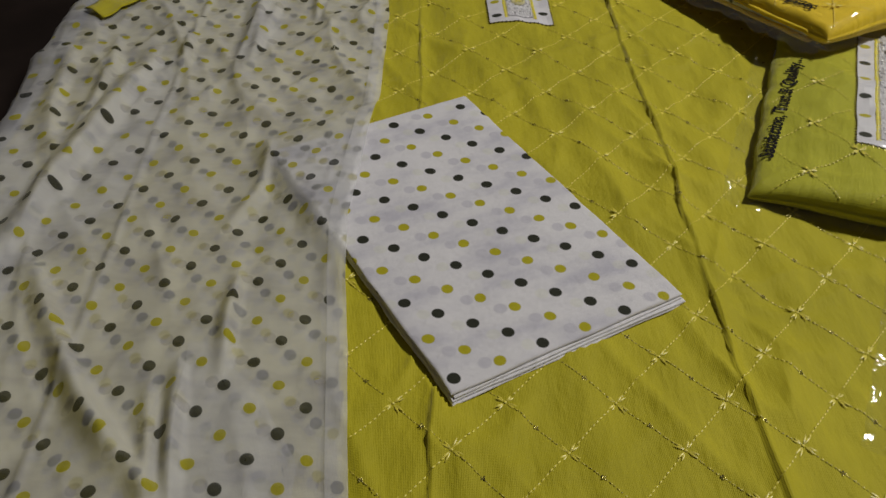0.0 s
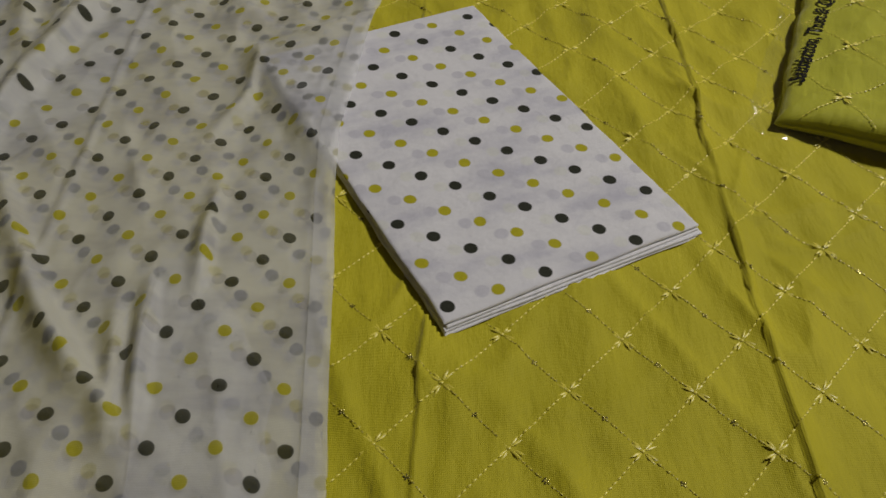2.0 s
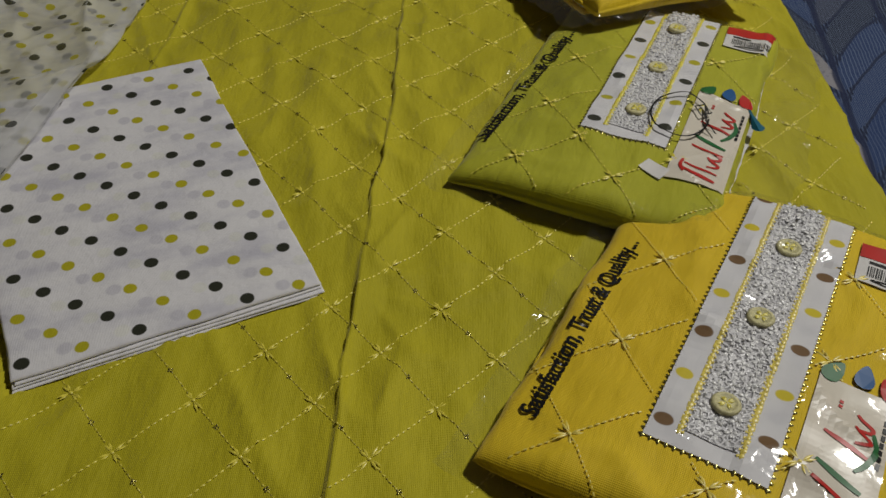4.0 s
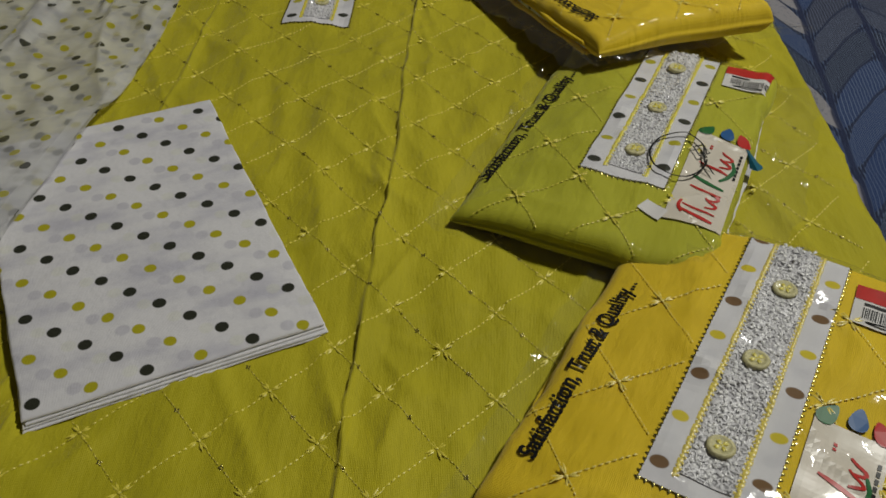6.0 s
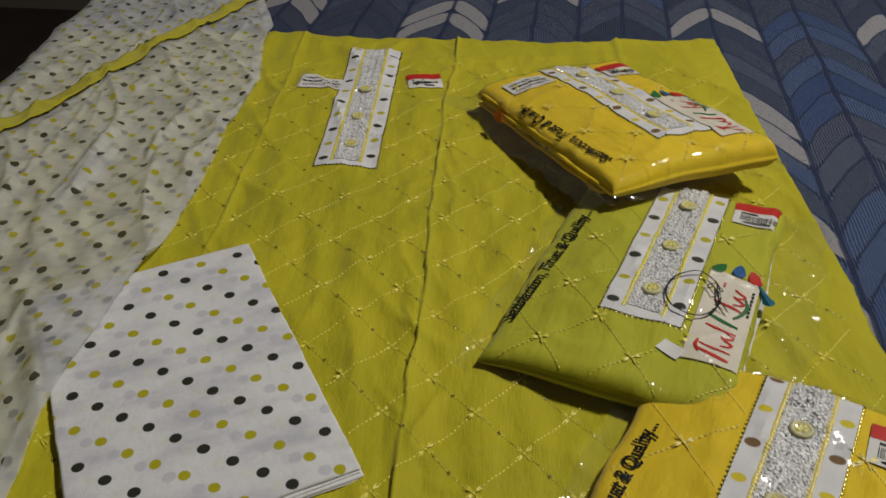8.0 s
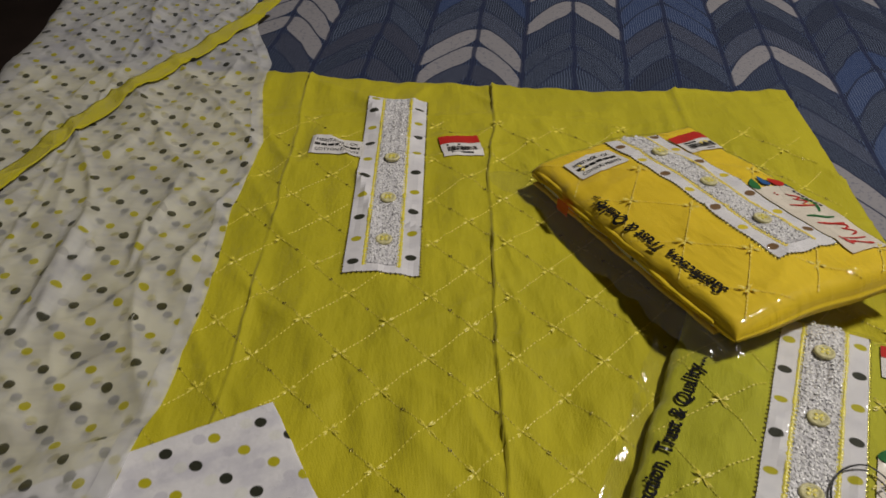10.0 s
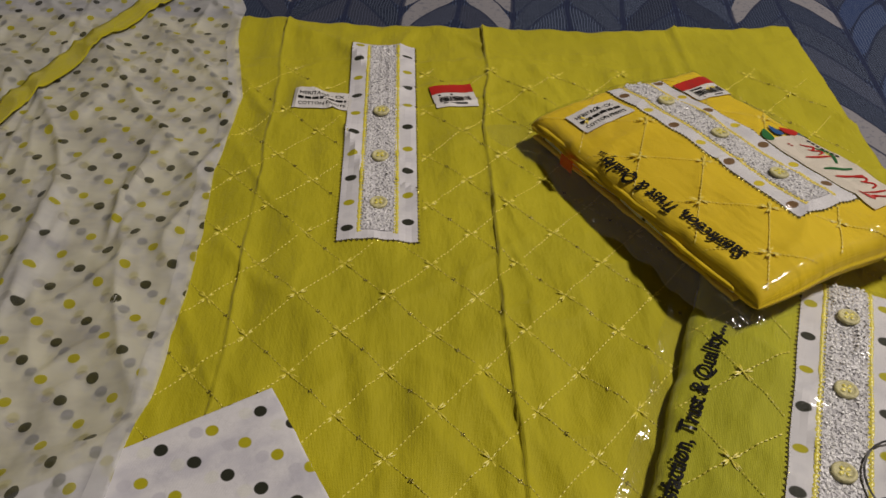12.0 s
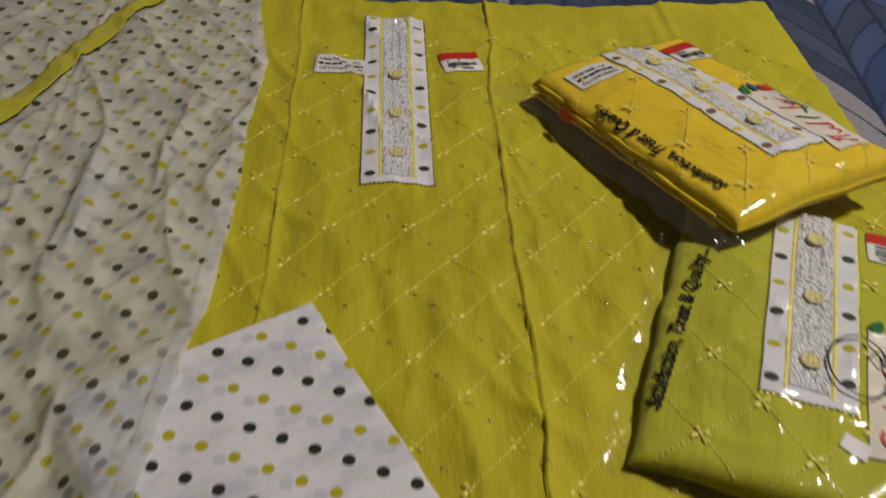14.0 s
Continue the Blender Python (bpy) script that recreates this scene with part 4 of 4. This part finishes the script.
        if d > 0.012:
            z += 0.004 * (noise.noise((u * 30, v * 24, seed + 11)) + 0.4) + 0.007 * (1 - abs(noise.noise((u * 26 + v * 9, v * 20, seed + 17)))) ** 6
        edge = d / 0.05
        return (u + (0.020 * edge * noise.noise((v * 9, seed, 9)) + 0.008 * edge * noise.noise((v * 30, seed, 2)) if d > 0 else 0), v + 0.012 * edge * noise.noise((u * 14, seed, 5)), z)

    us = spaced(-flap, BW + 0.052, 0.005, (0.0, BW), 0.0018, 0.010)
    vs = spaced(-0.012, BL + 0.020, 0.005, (0.0, BL), 0.0018, 0.010)
    bag = part("plastic_bag", sheet_mesh("plastic_bag", us, vs, bag_at), BAG, thing, "clear glossy plastic bag with black printed words")
    bag.visible_shadow = False
    words("slogan", "Satisfaction, Trust & Quality...", raised(bag_at, 0.0006), slogan[0], slogan[1], 0.0195, slogan[3], INK, bag, width=slogan[2], shear=0.25, bold=0.028)
    if red:
        z0 = red[4]
        at = (lambda u, v: (u, v, z0)) if z0 < 0 else (lambda u, v: (-0.008, v, z0 + u))
        part("red_sticker", strip_mesh("red_sticker", [red[:4]], at, 0.004), RED, thing, "small red sticker inside the bag")
    return thing, top


packed_suit("packed_suit", "yellow embroidered suit folded in a clear plastic bag", (0.2552, -0.6418, 0.003), -23.4, 0.4, -1.5, YELLOW, PATCH_SUN, THREAD_GOLD, 0.033, 2, BL=0.334, dv=-0.020, slogan=(0.025, 0.042, 0.188, 90))
green_suit, green_top = packed_suit("packed_suit", "lime green embroidered suit folded in a clear plastic bag", (0.2088, -0.3590, 0.003), -18.0, -0.4, -0.8, LIME_PACK, PATCH_LIME, THREAD, 0.032, 5, red=(0.256, 0.292, 0.278, 0.306, -0.009), BW=0.231, BL=0.360, dv=0.018, slogan=(0.016, 0.054, 0.210, 86))
packed_suit("packed_suit", "yellow bagged suit with white sticker, lying across the green pack", (0.3395, -0.1200, 0.045), 30.5, -5.0, 4.0, YELLOW, PATCH_SUN, THREAD_GOLD, 0.043, 7, sticker=True, flap=0.046, red=(0.0, 0.262, 0.014, 0.284, 0.004), slogan=(0.026, 0.046, 0.202, 93), low_k=0.50, layers=4, pu=0.006, pv=0.056)

part("paper_tab", card_mesh("paper_tab", raised(turned(green_top, 0.166, 0.060, -20), 0.0016), -0.011, -0.008, 0.011, 0.008, 0.0003, 0.004), PAPER, green_suit, "small blank white paper tab")
# marker scribble on the green pack
part("marker_scribble", line_mesh("marker_scribble", green_top, 0.0062,
    [[(0.168 + 0.026 * math.cos(a), 0.145 + 0.034 * math.sin(a)) for a in np.linspace(0.4, 6.5, 26)],
     [(0.186, 0.170), (0.178, 0.162), (0.186, 0.153), (0.194, 0.162), (0.186, 0.170), (0.192, 0.148), (0.204, 0.132), (0.190, 0.138)]], 0.0009), INK, green_suit, "black marker scribble on the bag")

# ---- sheer dotted dupatta ----
DUPATTA_FOLDS = [
    ([(-0.462, -0.466), (-0.427, -0.534), (-0.38, -0.615), (-0.346, -0.659), (-0.311, -0.702)], 0.014, 0.0085),
    ([(-0.282, -0.293), (-0.285, -0.369), (-0.308, -0.42)], 0.007, 0.006),
    ([(-0.286, -0.486), (-0.286, -0.534), (-0.283, -0.582)], 0.011, 0.006),
    ([(-0.315, -0.585), (-0.308, -0.645), (-0.3, -0.702)], 0.013, 0.006),
    ([(-0.333, -0.604), (-0.315, -0.702)], 0.010, 0.006),
    ([(-0.44, -0.112), (-0.458, -0.234), (-0.485, -0.38), (-0.493, -0.445)], 0.016, 0.012),
    ([(-0.404, -0.055), (-0.399, -0.124), (-0.435, -0.151)], 0.008, 0.006),
    ([(-0.494, -0.058), (-0.478, -0.14), (-0.487, -0.234)], 0.008, 0.007),
    ([(-0.534, -0.102), (-0.525, -0.213), (-0.503, -0.297)], 0.01, 0.009),
    ([(-0.31, 0.042), (-0.321, -0.052), (-0.33, -0.135)], 0.006, 0.006),
    ([(-0.214, 0.168), (-0.254, 0.091), (-0.26, 0.013)], 0.006, 0.007),
    ([(-0.319, 0.283), (-0.346, 0.204), (-0.381, 0.173)], 0.008, 0.008),
    ([(-0.324, 0.093), (-0.331, -0.002), (-0.326, -0.089)], 0.007, 0.009),
    ([(-0.262, 0.091), (-0.261, -0.003)], 0.005, 0.004),
]

EDGE_V = (-0.9, -0.75, -0.65, -0.56, -0.49, -0.41, -0.32, -0.2, -0.1, 0.0, 0.1, 0.18, 0.25, 0.38, 0.47, 0.60, 0.8)
EDGE_U = (-0.174, -0.180, -0.187, -0.192, -0.197, -0.199, -0.190, -0.176, -0.173, -0.169, -0.174, -0.167, -0.165, -0.189, -0.190, -0.235, -0.269)


def pack_lift(u, v):
    p = WPI @ Vector((u, v, 0))
    d = min(p.x, PACK_W - p.x, p.y, PACK_L - p.y)
    return smooth01((d + 0.030) / 0.030) * (PACK_T + 0.0025)


def drape_z(u, v, lift, seed):
    z = kurta_z(min(max(u, K_U0), K_U1), min(max(v, K_V0), K_V1)) * 0.6 + lift + pack_lift(u, v)
    z += 0.0036 * (noise.noise((u * 13, v * 5, seed)) + 0.3) + 0.0018 * noise.noise((u * 45, v * 22, seed + 3))
    g = 1 - abs(noise.noise((u * 9 + v * 2.5, v * 4.0, 33.0)))
    h2 = 1 - abs(noise.noise((u * 12 - v * 7, v * 7 + u * 4, 36.0)))
    far = smooth01((v + 0.35) / 0.25)
    z += (0.0034 + 0.003 * far) * g ** 9 + (0.0010 + 0.0042 * far) * h2 ** 9
    for line, h, w in DUPATTA_FOLDS:
        lo_u, hi_u = min(p[0] for p in line) - 0.04, max(p[0] for p in line) + 0.04
        lo_v, hi_v = min(p[1] for p in line) - 0.04, max(p[1] for p in line) + 0.04
        if lo_u < u < hi_u and lo_v < v < hi_v:
            d, t, s = seg_dist(u, v, line)
            z += 1.15 * h * math.exp(-(d / (w * (0.70 if s > 0 else 1.5))) ** 2) * (0.25 + 0.75 * math.sin(math.pi * min(max(t * 0.9 + 0.05, 0), 1)))
    return z


def drape(lift, seed, inset):
    def at(q, v):
        # q runs from the hanging side (below 0) to the free edge (1)
        e = interp(v, EDGE_V, EDGE_U) - inset + 0.002 * noise.noise((v * 20, seed, 0))
        side = BED_U0 + 0.008 + 0.010 * noise.noise((v * 5, seed, 6))
        if q >= 0:
            u = side + (e - side) * q
            return (u, v, drape_z(u, v, lift, seed))
        d = -q * 0.4
        r = 0.024
        a = min(d / r, math.pi / 2)
        fold = 0.010 * math.sin(v * 38 + 2 * noise.noise((v * 6, 0, seed)))
        drop = r * (1 - math.cos(a)) + max(0, d - r * math.pi / 2)
        return (side - r * math.sin(a) - lift * 0.4 - 0.002 - (0.008 + fold) * min(1, drop * 6), v, drape_z(side, v, lift, seed) - drop)
    return at


def dupatta_sheet(name, lift, seed, inset, material, parent, hang):
    qs = [-hang + i * 0.03 for i in range(int(hang / 0.03))] + list(np.linspace(0, 1, 190))
    vs = list(np.arange(-0.93, 0.81, 0.0045))
    at = drape(lift, seed, inset)
    me = sheet_mesh(name, qs, vs, at)
    # the print runs in metres of cloth
    for l in me.uv_layers[0].data:
        q, v = l.uv
        l.uv = (q * 0.4, v)
    return part(name, me, material, parent)


dupatta = tagged(new("dupatta"), "sheer white polka-dot dupatta draped over the bed edge", "scarf")
dupatta.matrix_world = CLOTH
dupatta_sheet("upper_layer", 0.0090, 2, 0.0, SHEER, dupatta, 0.75)
dupatta_sheet("under_layer", 0.0050, 4, 0.003, SHEER_UNDER, dupatta, 0.60)


def hem_at(a, v):
    e = interp(v, EDGE_V, EDGE_U)
    u = e - 0.016 + a
    return (u, v, drape_z(u, v, 0.0100, 2))


part("hem", sheet_mesh("hem", list(np.linspace(0, 0.016, 7)), list(np.arange(-0.93, 0.80, 0.006)), hem_at), SHEER_HEM, dupatta, "doubled white selvedge")

def fold_over(line, wide, lift):
    """A turned-over strip of the same sheer cloth beside a fold."""
    n = len(line) - 1

    def at(a, t):
        k = min(int(t * n), n - 1)
        f = t * n - k
        u = line[k][0] + (line[k + 1][0] - line[k][0]) * f
        v = line[k][1] + (line[k + 1][1] - line[k][1]) * f
        w = wide * (0.25 + 0.75 * math.sin(math.pi * min(max(t, 0.06), 0.94))) * (1 + 0.25 * noise.noise((t * 5, wide, 1)))
        u += a * w
        return (u, v, drape_z(u, v, lift, 2))
    me = sheet_mesh("turned_fold", list(np.linspace(0, 1, 16)), list(np.linspace(0, 1, 90)), at)
    return part("turned_fold", me, SHEER_HEM, dupatta)


fold_over([(-0.435, -0.10), (-0.458, -0.234), (-0.485, -0.38), (-0.495, -0.47)], 0.075, 0.0070)
fold_over([(-0.315, -0.56), (-0.308, -0.645), (-0.296, -0.74), (-0.29, -0.86)], 0.085, 0.0070)
fold_over([(-0.545, -0.25), (-0.55, -0.45), (-0.545, -0.62), (-0.54, -0.86)], 0.075, 0.0070)
fold_over([(-0.36, 0.10), (-0.345, -0.02), (-0.35, -0.12)], 0.05, 0.0070)

BAND = [(-0.535, -0.01), (-0.497, 0.045), (-0.452, 0.145), (-0.425, 0.235), (-0.378, 0.36), (-0.318, 0.475), (-0.245, 0.635), (-0.225, 0.70)]


def band_at(a, s):
    n = len(BAND) - 1
    k = min(int(s * n), n - 1)
    t = s * n - k
    p, q = Vector(BAND[k]), Vector(BAND[k + 1])
    d = (q - p).normalized()
    m = p.lerp(q, t)
    w = 0.015 * (1 + 0.12 * noise.noise((s * 9, 2, 0)))
    u, v = m.x + d.y * (a * w), m.y - d.x * (a * w)
    return (u, v, drape_z(u, v, 0.0135, 2) + 0.0015 * math.cos(a * 1.4) + 0.002 * smooth01((t - 0.85) / 0.15))


me = sheet_mesh("border_band", list(np.linspace(-1, 1, 9)), list(np.linspace(0, 1, 140)), band_at)
ob = part("border_band", me, LIME_BAND, dupatta, "lime green cotton border band")
so = ob.modifiers.new("thickness", "SOLIDIFY")
so.thickness, so.offset = 0.0012, 1
